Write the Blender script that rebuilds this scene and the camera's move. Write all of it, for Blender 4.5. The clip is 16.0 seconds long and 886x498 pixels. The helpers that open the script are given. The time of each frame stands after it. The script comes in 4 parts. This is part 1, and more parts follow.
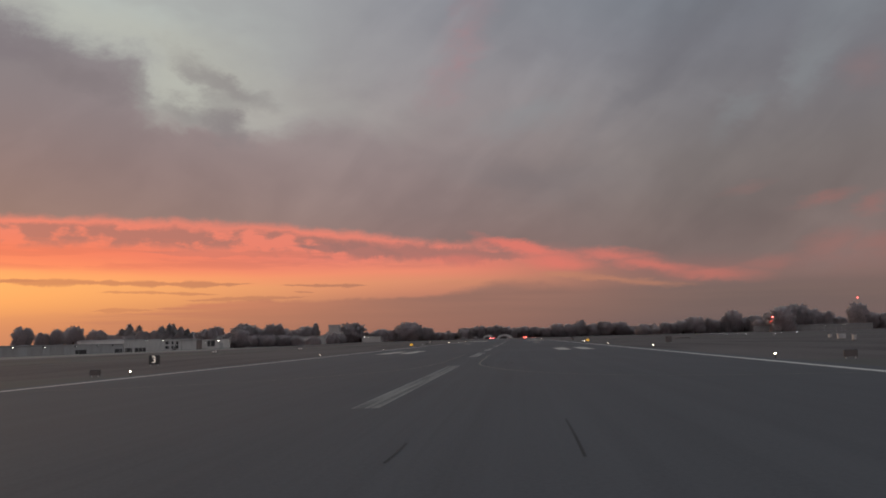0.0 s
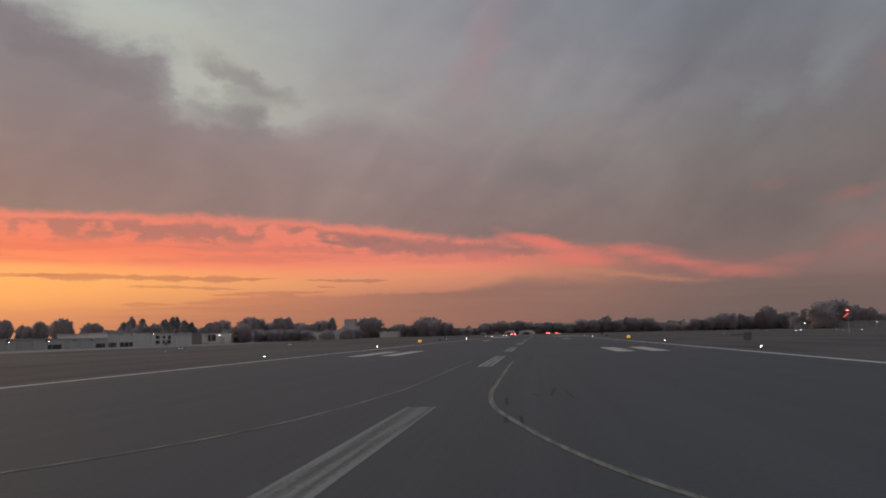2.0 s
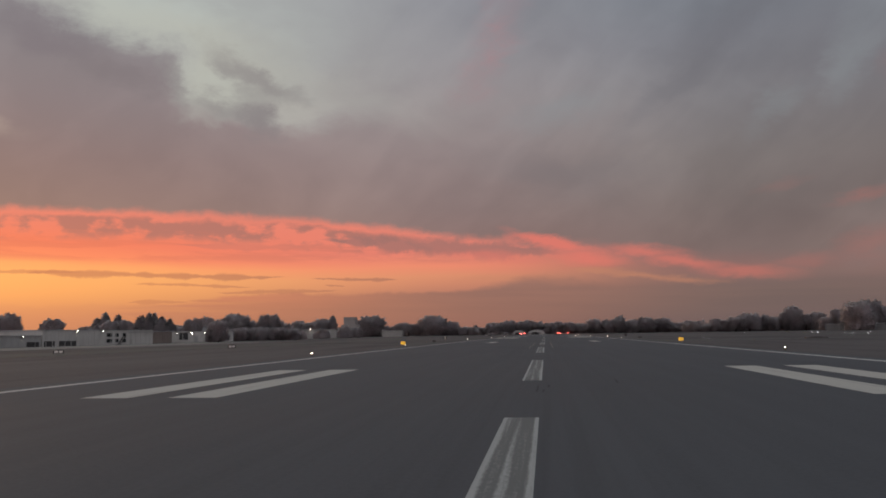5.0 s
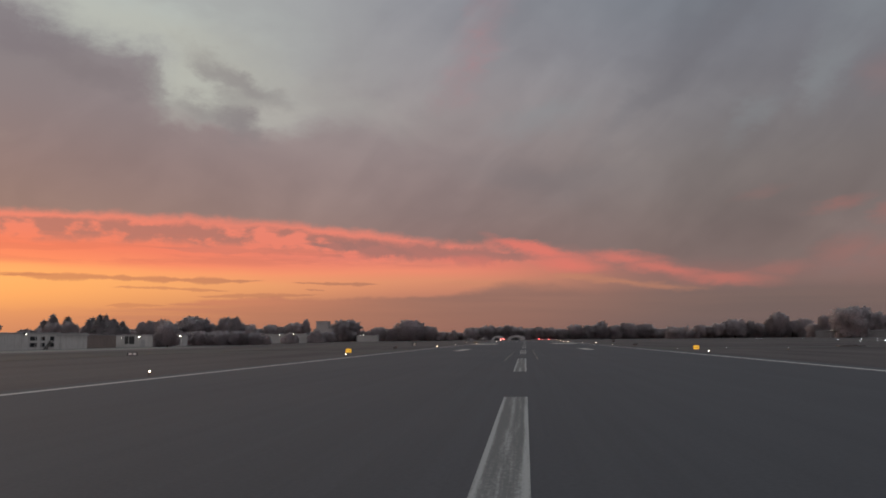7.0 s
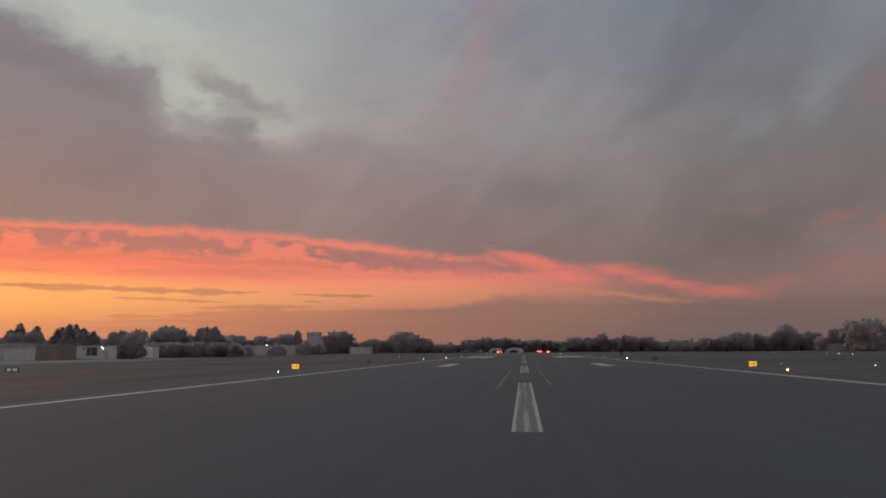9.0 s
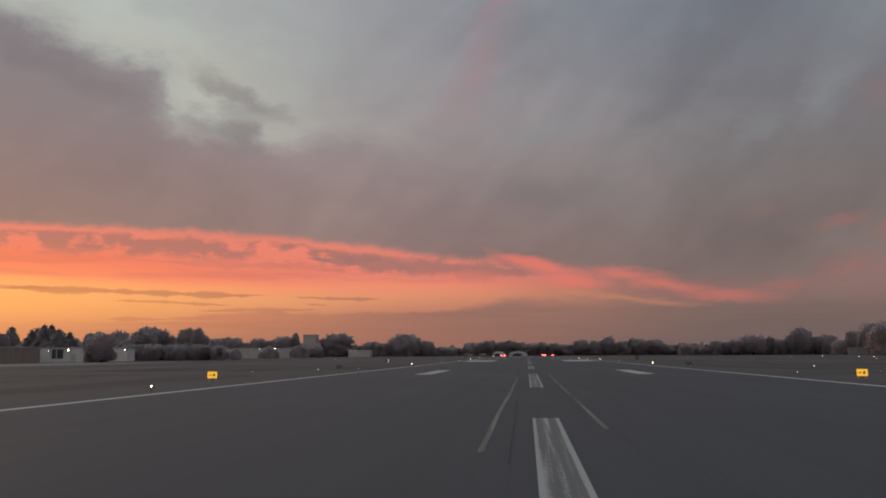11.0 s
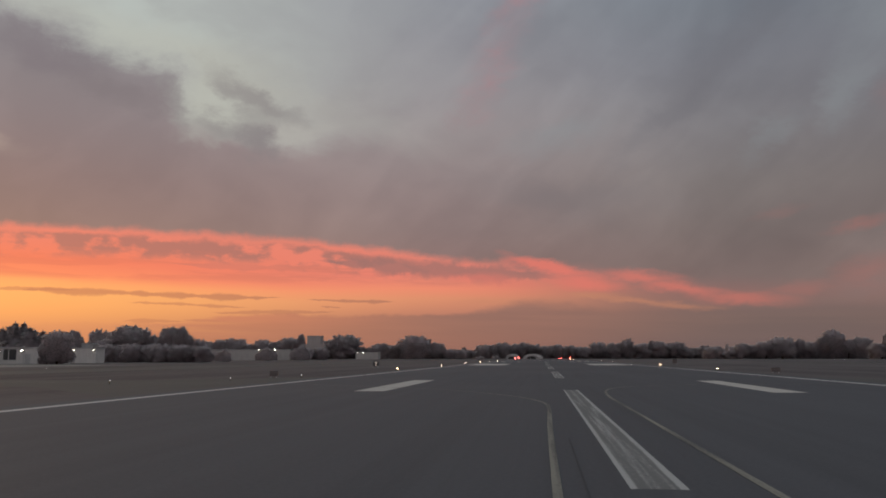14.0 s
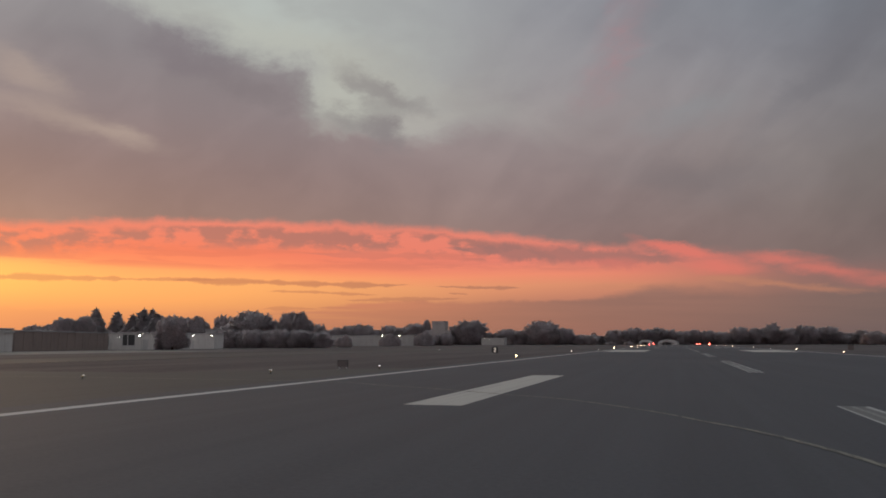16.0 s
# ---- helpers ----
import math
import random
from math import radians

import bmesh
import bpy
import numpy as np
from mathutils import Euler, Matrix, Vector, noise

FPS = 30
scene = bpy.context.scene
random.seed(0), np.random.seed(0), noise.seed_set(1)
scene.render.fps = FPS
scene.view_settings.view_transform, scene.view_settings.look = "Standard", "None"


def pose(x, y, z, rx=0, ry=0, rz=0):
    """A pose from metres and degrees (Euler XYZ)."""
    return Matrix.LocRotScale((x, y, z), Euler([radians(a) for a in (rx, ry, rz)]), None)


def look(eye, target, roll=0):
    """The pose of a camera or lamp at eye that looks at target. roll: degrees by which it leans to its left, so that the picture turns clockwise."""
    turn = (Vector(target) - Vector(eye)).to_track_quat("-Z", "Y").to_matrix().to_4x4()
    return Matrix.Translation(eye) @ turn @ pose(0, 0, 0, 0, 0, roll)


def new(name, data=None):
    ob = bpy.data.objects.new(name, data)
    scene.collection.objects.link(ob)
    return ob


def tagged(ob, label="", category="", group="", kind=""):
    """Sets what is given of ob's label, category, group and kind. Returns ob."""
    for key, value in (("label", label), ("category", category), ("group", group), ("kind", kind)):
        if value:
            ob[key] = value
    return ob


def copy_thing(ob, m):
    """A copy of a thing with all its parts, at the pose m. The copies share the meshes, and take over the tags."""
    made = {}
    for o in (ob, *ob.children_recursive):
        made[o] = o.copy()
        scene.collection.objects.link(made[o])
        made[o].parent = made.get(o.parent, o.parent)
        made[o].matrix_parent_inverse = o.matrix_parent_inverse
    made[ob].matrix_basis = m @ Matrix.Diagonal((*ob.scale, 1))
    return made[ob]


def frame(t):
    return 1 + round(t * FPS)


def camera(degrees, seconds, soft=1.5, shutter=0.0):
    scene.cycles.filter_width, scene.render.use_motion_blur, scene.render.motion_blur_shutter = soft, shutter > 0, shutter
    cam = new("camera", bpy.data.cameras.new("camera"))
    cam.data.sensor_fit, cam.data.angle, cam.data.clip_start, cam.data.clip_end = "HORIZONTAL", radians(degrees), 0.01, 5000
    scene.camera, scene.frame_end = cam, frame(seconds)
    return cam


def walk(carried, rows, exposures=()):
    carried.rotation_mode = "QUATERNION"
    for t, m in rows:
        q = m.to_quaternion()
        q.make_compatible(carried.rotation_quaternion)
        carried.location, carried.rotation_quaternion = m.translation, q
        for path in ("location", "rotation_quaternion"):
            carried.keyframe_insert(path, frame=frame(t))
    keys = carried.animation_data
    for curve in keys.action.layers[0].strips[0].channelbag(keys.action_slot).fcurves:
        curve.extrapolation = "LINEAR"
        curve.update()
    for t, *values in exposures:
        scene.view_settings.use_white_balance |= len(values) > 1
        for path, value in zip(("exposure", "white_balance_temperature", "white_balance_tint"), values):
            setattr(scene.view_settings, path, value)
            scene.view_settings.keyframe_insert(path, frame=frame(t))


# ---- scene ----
cam = camera(58.4, 16.0, soft=1.8)
PATH = [
    (0, (4.675, -116.269, 2.065), (4.501, -114.289, 2.29), -1.6),
    (0.5, (4.604, -106.556, 2.071), (4.427, -104.576, 2.292), -1.6),
    (1, (4.251, -97.022, 2.092), (4.057, -95.043, 2.312), -1.5),
    (1.5, (3.79, -87.619, 2.075), (3.575, -85.642, 2.293), -1.4),
    (2, (3.303, -78.327, 2.02), (3.074, -76.352, 2.235), -1.3),
    (2.5, (2.807, -69.154, 2.034), (2.558, -67.181, 2.249), -1.2),
    (3, (2.358, -60.172, 2.09), (2.099, -58.2, 2.299), -1.1),
    (5.5, (0.397, -17.508, 2.106), (0.155, -15.535, 2.323), -0.7),
    (6, (0.319, -9.203, 2.103), (0.094, -7.228, 2.323), -0.6),
    (6.5, (0.373, -1.07, 2.159), (0.161, 0.906, 2.379), -0.6),
    (7, (0.382, 6.955, 2.159), (0.18, 8.932, 2.385), -0.6),
    (7.5, (0.362, 14.849, 2.169), (0.167, 16.826, 2.403), -0.7),
    (8, (0.294, 22.575, 2.192), (0.099, 24.551, 2.435), -0.5),
    (8.5, (0.115, 30.114, 2.201), (-0.082, 32.089, 2.453), -0.4),
    (9, (-0.082, 37.461, 2.195), (-0.279, 39.434, 2.451), -0.4),
    (11.5, (-0.718, 73.225, 2.104), (-0.925, 75.196, 2.372), -0.3),
    (12, (-0.86, 80.2, 2.083), (-1.056, 82.171, 2.358), -0.6),
    (12.5, (-1.034, 86.916, 2.085), (-1.233, 88.886, 2.367), -0.3),
    (13, (-1.199, 93.391, 2.057), (-1.4, 95.361, 2.334), -0.2),
    (13.5, (-1.421, 99.728, 2.027), (-1.641, 101.697, 2.303), -0.1),
    (14, (-1.76, 105.955, 1.966), (-2.001, 107.922, 2.237), -0.1),
    (14.5, (-2.25, 112.022, 1.906), (-2.524, 113.986, 2.166), -0.0),
    (15, (-2.885, 117.871, 1.885), (-3.221, 119.827, 2.134), 0.1),
    (15.5, (-3.724, 123.686, 1.836), (-4.153, 125.625, 2.078), 0.1),
    (16, (-4.902, 129.482, 1.818), (-5.454, 131.39, 2.055), -0.1),
]
walk(cam, [(t, look(e, a, r)) for t, e, a, r in PATH])


# ---- colours ----
def lin(r, g, b):
    """Linear colour from a picture's 0 to 255 values."""
    out = []
    for v in (r, g, b):
        v = v / 255
        out.append(v / 12.92 if v <= 0.04045 else ((v + 0.055) / 1.055) ** 2.4)
    return (*out, 1.0)


# ---- node writing ----
class Nodes:
    """Short hand for writing node trees."""

    def __init__(self, tree):
        self.tree = tree

    def node(self, kind, **settings):
        n = self.tree.nodes.new(kind)
        for key, value in settings.items():
            setattr(n, key, value)
        return n

    def plug(self, value, socket):
        if isinstance(value, bpy.types.NodeSocket):
            self.tree.links.new(value, socket)
        elif value is not None:
            socket.default_value = value

    def math(self, op, a, b=None, c=None, clamp=False):
        n = self.node("ShaderNodeMath", operation=op, use_clamp=clamp)
        for i, v in enumerate((a, b, c)):
            self.plug(v, n.inputs[i])
        return n.outputs[0]

    def smooth(self, x, low, high, to_low=0.0, to_high=1.0):
        n = self.node("ShaderNodeMapRange", interpolation_type="SMOOTHSTEP")
        for i, v in enumerate((x, low, high, to_low, to_high)):
            self.plug(v, n.inputs[i])
        return n.outputs[0]

    def vector(self, x, y, z=0.0):
        n = self.node("ShaderNodeCombineXYZ")
        for i, v in enumerate((x, y, z)):
            self.plug(v, n.inputs[i])
        return n.outputs[0]

    def noise(self, vec, scale=1.0, detail=3.0, rough=0.55, warp=0.0):
        n = self.node("ShaderNodeTexNoise")
        self.plug(vec, n.inputs["Vector"])
        n.inputs["Scale"].default_value = scale
        n.inputs["Detail"].default_value = detail
        n.inputs["Roughness"].default_value = rough
        n.inputs["Distortion"].default_value = warp
        return n.outputs["Fac"]

    def mix(self, f, a, b, blend="MIX"):
        n = self.node("ShaderNodeMix", data_type="RGBA", blend_type=blend, clamp_factor=True)
        self.plug(f, n.inputs[0])
        self.plug(a, n.inputs[6])
        self.plug(b, n.inputs[7])
        return n.outputs[2]

    def ramp(self, x, stops, span):
        n = self.node("ShaderNodeValToRGB")
        el = n.color_ramp.elements
        while len(el) < len(stops):
            el.new(1.0)
        for e, (at, colour) in zip(el, stops):
            e.position = at / span
        for e, (at, colour) in zip(el, stops):
            e.color = lin(*colour)
        self.plug(self.math("DIVIDE", x, span), n.inputs[0])
        return n.outputs[0]


# ---- world: the sky after sunset, glow low down ahead and to the left, a cloud deck above ----
SUN_AZ, SUN_EL = -55.0, 2.0
world = bpy.data.worlds.new("dusk_sky")
scene.world = world
world.use_nodes = True
wt = world.node_tree
wt.nodes.clear()
W = Nodes(wt)
way = W.node("ShaderNodeTexCoord").outputs["Generated"]
split = W.node("ShaderNodeSeparateXYZ")
W.plug(way, split.inputs[0])
DEG = 180 / math.pi
az = W.math("MULTIPLY", W.math("ARCTAN2", split.outputs[0], split.outputs[1]), DEG)
el = W.math("MAXIMUM", W.math("MULTIPLY", W.math("ARCSINE", split.outputs[2]), DEG), 0.0)
turn = W.math("ABSOLUTE", W.math("SUBTRACT", W.math("MODULO", W.math("ADD", az, 180 - SUN_AZ + 360), 360.0), 180.0))
off = W.math("ADD", turn, SUN_AZ)          # degrees from the runway's heading, mirrored at the sun

# coordinates warped a little, so that bands are never ruled lines
bend = W.math("SUBTRACT", W.noise(W.vector(W.math("MULTIPLY", az, 0.05), W.math("MULTIPLY", el, 0.12), 3.1), 1.0, 3.0), 0.5)
elw = W.math("MULTIPLY_ADD", bend, 1.6, el)
near_sun = W.smooth(off, -37.0, -4.5, 1.0, 0.0)
far_side = W.smooth(off, -8.5, 13.0)

glow_left = W.ramp(elw, [(0, (214, 138, 100)), (1.2, (238, 151, 98)), (2.6, (249, 166, 98)), (4.0, (253, 174, 101)), (4.8, (254, 164, 99)),
                         (5.4, (250, 136, 94)), (6.3, (243, 122, 90)), (7.3, (238, 124, 98)), (8.8, (234, 128, 108)), (10.5, (190, 120, 108))], 12.0)
glow_mid = W.ramp(elw, [(0, (146, 103, 92)), (2.6, (178, 117, 101)), (4.1, (216, 138, 107)), (4.9, (232, 134, 108)), (6.0, (224, 123, 109)),
                        (7.8, (226, 126, 110)), (9.2, (168, 116, 109)), (10.5, (140, 113, 110))], 12.0)
glow_right = W.ramp(elw, [(0, (109, 93, 92)), (3.0, (117, 96, 95)), (3.7, (130, 101, 98)), (4.6, (146, 102, 99)), (5.8, (132, 101, 101)),
                          (7.5, (132, 105, 103)), (10.5, (121, 107, 106))], 12.0)
glow = W.mix(far_side, W.mix(near_sun, glow_mid, glow_left), glow_right)
hot = W.math("MULTIPLY", W.smooth(turn, 3.0, 20.0, 1.0, 0.0), W.math("MULTIPLY", W.smooth(el, 2.0, 4.5), W.smooth(el, 4.8, 6.2, 1.0, 0.0)))
glow = W.mix(W.math("MULTIPLY", hot, 0.8), glow, lin(255, 199, 99))


def sky_noise(a, e, seed, detail=4.0, rough=0.55, shear=0.0, warp=0.0):
    v = W.vector(W.math("MULTIPLY", az, a), W.math("MULTIPLY_ADD", az, shear, W.math("MULTIPLY", el, e)), seed)
    return W.noise(v, 1.0, detail, rough, warp)


def centred(x, gain):
    return W.math("MULTIPLY", W.math("SUBTRACT", x, 0.5), gain)


def add(a, b):
    return W.math("ADD", a, b)


def mul(*some):
    out = some[0]
    for s in some[1:]:
        out = W.math("MULTIPLY", out, s)
    return out


# ragged coordinates, small for the low cloud and large for the deck
fine = sky_noise(0.3, 0.85, 2.7, 7.0, 0.66, 0.0, 0.1)
fine_b = sky_noise(0.42, 0.9, 31.3, 5.0, 0.6, 0.0, 0.2)
az_f, el_f = add(az, centred(fine_b, 3.0)), add(el, centred(fine, 1.3))
big = sky_noise(0.16, 0.27, 9.4, 7.0, 0.66, 0.0, 0.15)
big_b = sky_noise(0.2, 0.3, 41.7, 7.0, 0.66, 0.0, 0.15)
az_d, el_d = add(az, centred(big_b, 6.5)), add(el, centred(big, 4.6))


def puff(a0, e0, wide, high, tilt=0.0, core=0.3, deck_size=False):
    """A ragged oval of cloud: 1 in its core, 0 outside."""
    a, e = (az_d, el_d) if deck_size else (az_f, el_f)
    da = W.math("SUBTRACT", a, a0)
    de = W.math("SUBTRACT", W.math("MULTIPLY_ADD", da, -tilt, e), e0)
    d = add(W.math("POWER", W.math("DIVIDE", da, wide), 2.0), W.math("POWER", W.math("DIVIDE", de, high), 2.0))
    return W.smooth(W.math("SQRT", d), core, 1.3, 1.0, 0.0)


ragged = sky_noise(0.5, 0.3, 83.0, 4.0, 0.6)


def streak(a0, e0, a1, e1, half, taper=3.0, wobble=0.35):
    """A long thin ragged streak between two places."""
    slant = (e1 - e0) / (a1 - a0)
    e = W.math("SUBTRACT", W.math("MULTIPLY_ADD", az, -slant, add(el, centred(fine, wobble))), e0 - slant * a0)
    ends = mul(W.smooth(az, a0, a0 + taper), W.smooth(az, a1 - taper, a1, 1.0, 0.0))
    thick = W.math("MULTIPLY_ADD", mul(ends, W.smooth(ragged, 0.3, 0.7, 0.3, 1.6)), half, 0.02)
    return mul(W.smooth(W.math("DIVIDE", W.math("ABSOLUTE", e), thick), 0.35, 1.1, 1.0, 0.0), W.smooth(ends, 0.0, 0.3))


def tint(colour, mask, to, strength=1.0):
    return W.mix(mul(mask, strength) if strength != 1.0 else mask, colour, to)


# the lit lower edge of the deck, highest to the left and sinking to the right
arch = W.math("SUBTRACT", 8.55, mul(W.math("POWER", add(az, 28.0), 2.0), 0.0033))
arch = W.math("MAXIMUM", arch, W.smooth(az, 4.0, 20.0, 4.4, 3.4))
scallop = sky_noise(0.6, 0.6, 71.0, 4.0, 0.5, 0.0, 0.1)
edge = add(arch, add(centred(fine, 0.9), centred(scallop, 0.9)))
under = W.math("SUBTRACT", edge, el)        # degrees below that edge

# grey lumps with coral light between them, hanging just below the edge
lump_noise = W.math("MULTIPLY_ADD", sky_noise(0.6, 1.05, 77.0, 4.0, 0.5), 0.5, mul(sky_noise(0.26, 0.7, 2.7, 4.0, 0.5, 0.0, 0.1), 0.5))
lumps = mul(W.smooth(lump_noise, 0.43, 0.54), W.smooth(under, 0.15, 0.6), W.smooth(under, 1.3, 2.2, 1.0, 0.0), W.smooth(az, -14.0, -3.0, 1.0, 0.0))
glow = tint(glow, lumps, W.mix(near_sun, lin(158, 108, 102), lin(174, 111, 100)), 0.85)
shade = mul(W.smooth(sky_noise(0.12, 1.3, 51.0, 5.0, 0.6, 0.02, 0.3), 0.46, 0.6), W.smooth(under, 1.0, 1.9), W.smooth(el, 4.9, 5.6))
glow = tint(glow, shade, W.mix(near_sun, lin(190, 112, 102), lin(226, 116, 88)), 0.55)
glow = tint(glow, W.math("MAXIMUM", streak(-17.0, 7.0, 2.5, 5.6, 0.62, 6.0, 0.7), mul(puff(-8.5, 6.55, 5.0, 0.5, -0.08), 0.8)), lin(154, 107, 103), 0.8)
glow = tint(glow, streak(-27.0, 6.4, -12.0, 6.3, 0.28, 5.0, 0.5), lin(206, 116, 100), 0.6)
# long thin dark streaks across the yellow
thin_colour = W.mix(near_sun, lin(164, 110, 94), lin(198, 122, 86))
for a0, e0, a1, e1, half, strength in ((-60.0, 4.0, -31.0, 4.5, 0.17, 0.6), (-36.0, 4.42, -17.8, 4.12, 0.2, 0.75), (-17.2, 4.08, -10.0, 4.0, 0.15, 0.75), (-29.2, 3.72, -20.2, 3.46, 0.12, 0.6),
                                       (-29.4, 2.42, -24.6, 2.46, 0.14, 0.55), (-25.4, 2.62, -21.8, 2.52, 0.1, 0.5), (-24.0, 3.12, -14.0, 3.2, 0.14, 0.6), (-15.9, 3.55, -14.2, 3.52, 0.1, 0.6)):
    glow = tint(glow, streak(a0, e0, a1, e1, half, min(4.0, 0.4 * (a1 - a0)), 0.55), thin_colour, strength)
# low brown bank with a sharp flat top, humped near the runway's heading
hump = W.smooth(W.math("ABSOLUTE", add(az_f, 0.2)), 0.0, 6.5, 1.0, 0.0)
feather = sky_noise(0.1, 2.6, 37.0, 4.0, 0.55, 0.0, 0.1)
bank_top = add(add(hump, W.smooth(az, -29.0, -19.0, 2.3, 3.05)), add(centred(fine, 0.7), centred(scallop, 0.5)))
bank = W.smooth(W.math("SUBTRACT", el, bank_top), W.smooth(az, -8.0, 2.0, -0.22, -0.8), W.smooth(az, -8.0, 2.0, 0.1, 0.45), 1.0, 0.0)
bank = mul(bank, W.smooth(add(az, centred(feather, 34.0)), -31.0, -20.0, 0.15, 1.0))
bank_colour = W.mix(W.smooth(az, -24.0, -2.0), lin(192, 120, 94), W.mix(W.smooth(az, -2.0, 18.0), lin(140, 103, 96), lin(112, 94, 93)))
bank_colour = W.mix(W.smooth(sky_noise(0.07, 1.1, 61.0, 4.0, 0.55, 0.02), 0.35, 0.65), bank_colour, W.mix(1.0, bank_colour, (1.14, 1.1, 1.06, 1), "MULTIPLY"))
glow = tint(glow, bank, bank_colour, 0.92)
for a0, e0, wide, high, tilt, strength in ((3.6, 4.3, 2.4, 0.3, -0.06, 0.55), (6.6, 3.85, 2.6, 0.24, -0.1, 0.6), (9.8, 3.5, 2.8, 0.28, -0.05, 0.5), (-3.5, 3.95, 3.0, 0.25, 0.03, 0.3)):
    glow = tint(glow, puff(a0, e0, wide, high, tilt, 0.0), lin(192, 128, 102), strength)
# dull haze close to the ground
glow = W.mix(W.smooth(el, 0.4, 3.7, 0.84, 0.0), glow, W.mix(far_side, W.mix(near_sun, lin(150, 106, 94), lin(192, 128, 98)), lin(110, 94, 93)))

# the deck of grey and mauve cloud above
deck_left = W.ramp(el, [(7, (162, 122, 110)), (9, (152, 122, 114)), (12, (146, 122, 118)), (16, (144, 130, 130)), (20, (138, 132, 134)),
                        (26, (146, 146, 148)), (40, (160, 168, 172)), (90, (184, 196, 207))], 90.0)
deck_mid = W.ramp(el, [(7, (140, 113, 110)), (9, (139, 118, 116)), (12, (142, 125, 124)), (16, (144, 134, 135)), (20, (142, 138, 142)),
                       (26, (146, 149, 155)), (40, (160, 168, 172)), (90, (184, 196, 207))], 90.0)
deck_right = W.ramp(el, [(6, (122, 105, 103)), (9, (119, 107, 105)), (12, (120, 112, 111)), (16, (123, 120, 123)), (20, (121, 122, 128)),
                         (26, (120, 128, 136)), (40, (155, 165, 172)), (90, (184, 196, 207))], 90.0)
deck = W.mix(W.smooth(off, -10.0, 15.0), W.mix(near_sun, deck_mid, deck_left), deck_right)
soft = sky_noise(0.05, 0.09, 5.3, 4.0, 0.5, 0.02, 0.2)
deck = W.mix(W.smooth(soft, 0.34, 0.66), W.mix(1.0, deck, (0.9, 0.89, 0.91, 1), "MULTIPLY"), W.mix(1.0, deck, (1.08, 1.08, 1.08, 1), "MULTIPLY"))
# brushed bands that climb to the right
along, across = W.math("MULTIPLY_ADD", el, 0.62, mul(az, 0.78)), W.math("MULTIPLY_ADD", el, 0.78, mul(az, -0.62))
brush = W.noise(W.vector(mul(along, 0.06), mul(across, 0.13), 11.3), 1.0, 4.0, 0.45, 0.5)
brushed = W.smooth(az, -18.0, 2.0, 0.25, 1.0)
deck = W.mix(mul(W.smooth(brush, 0.5, 0.68), brushed), deck, W.mix(1.0, deck, (1.09, 1.1, 1.1, 1), "MULTIPLY"))
deck = W.mix(mul(W.smooth(brush, 0.5, 0.34), brushed), deck, W.mix(1.0, deck, (0.915, 0.915, 0.93, 1), "MULTIPLY"))
mottle = W.noise(W.vector(mul(along, 0.16), mul(across, 0.26), 23.1), 1.0, 4.0, 0.5, 0.6)
deck = W.mix(W.smooth(mottle, 0.34, 0.66), W.mix(1.0, deck, (0.96, 0.96, 0.965, 1), "MULTIPLY"), W.mix(1.0, deck, (1.035, 1.035, 1.035, 1), "MULTIPLY"))
for a0, e0, wide, high, tilt, strength in ((10.4, 17.0, 5.0, 1.7, 0.72, 0.4), (18.2, 17.0, 1.6, 1.8, 0.2, 0.3), (15.5, 21.5, 3.0, 1.6, 0.5, 0.25), (2.0, 11.5, 9.0, 1.8, -0.1, 0.25)):
    deck = tint(deck, puff(a0, e0, wide, high, tilt, 0.0, True), lin(108, 106, 112), strength)
for a0, e0, wide, high, tilt, strength in ((20.6, 17.0, 1.9, 2.6, 0.5, 0.4), (16.2, 15.0, 2.4, 1.3, 0.6, 0.3), (1.6, 15.4, 4.0, 1.3, 0.2, 0.35), (24.0, 21.5, 4.0, 3.0, 0.3, 0.4)):
    deck = tint(deck, puff(a0, e0, wide, high, tilt, 0.0, True), lin(134, 140, 144), strength)

# clear pale sky through the deck: its left side a ragged slope, then a steep drop and a flat floor
slope = add(W.math("MULTIPLY_ADD", az, 0.25, el_d), -12.1)
gap = W.math("MAXIMUM", W.smooth(slope, -0.8, 1.8), mul(W.smooth(az_d, -27.6, -24.2), W.smooth(el_d, 14.2, 17.0)))
gap = mul(gap, W.smooth(add(az, centred(big, 8.0)), -19.0, -3.0, 1.0, 0.0))
rim = mul(gap, W.smooth(slope, 1.5, 4.5, 1.0, 0.35), W.smooth(az, -24.0, -14.0, 1.0, 0.5))
veil = W.smooth(sky_noise(0.11, 0.2, 13.7, 5.0, 0.55, 0.02, 0.2), 0.36, 0.64, 1.0, 0.62)
deck = tint(deck, puff(-29.5, 17.3, 4.5, 1.3, -0.3, 0.1, True), lin(122, 112, 115), 0.5)
deck = tint(deck, puff(-35.0, 19.4, 3.6, 1.3, -0.25, 0.1, True), lin(120, 110, 116), 0.5)
deck = W.mix(mul(gap, veil, W.smooth(az, -34.0, -6.0, 1.0, 0.55)), deck, W.mix(W.smooth(az, -26.0, -10.0), lin(180, 187, 183), lin(158, 160, 161)))
deck = tint(deck, mul(rim, W.smooth(el, 20.0, 24.0, 1.0, 0.4)), lin(182, 180, 167), 0.6)
deck = tint(deck, puff(-18.0, 16.4, 3.6, 0.9, 0.05, 0.2, True), lin(172, 168, 162), 0.65)
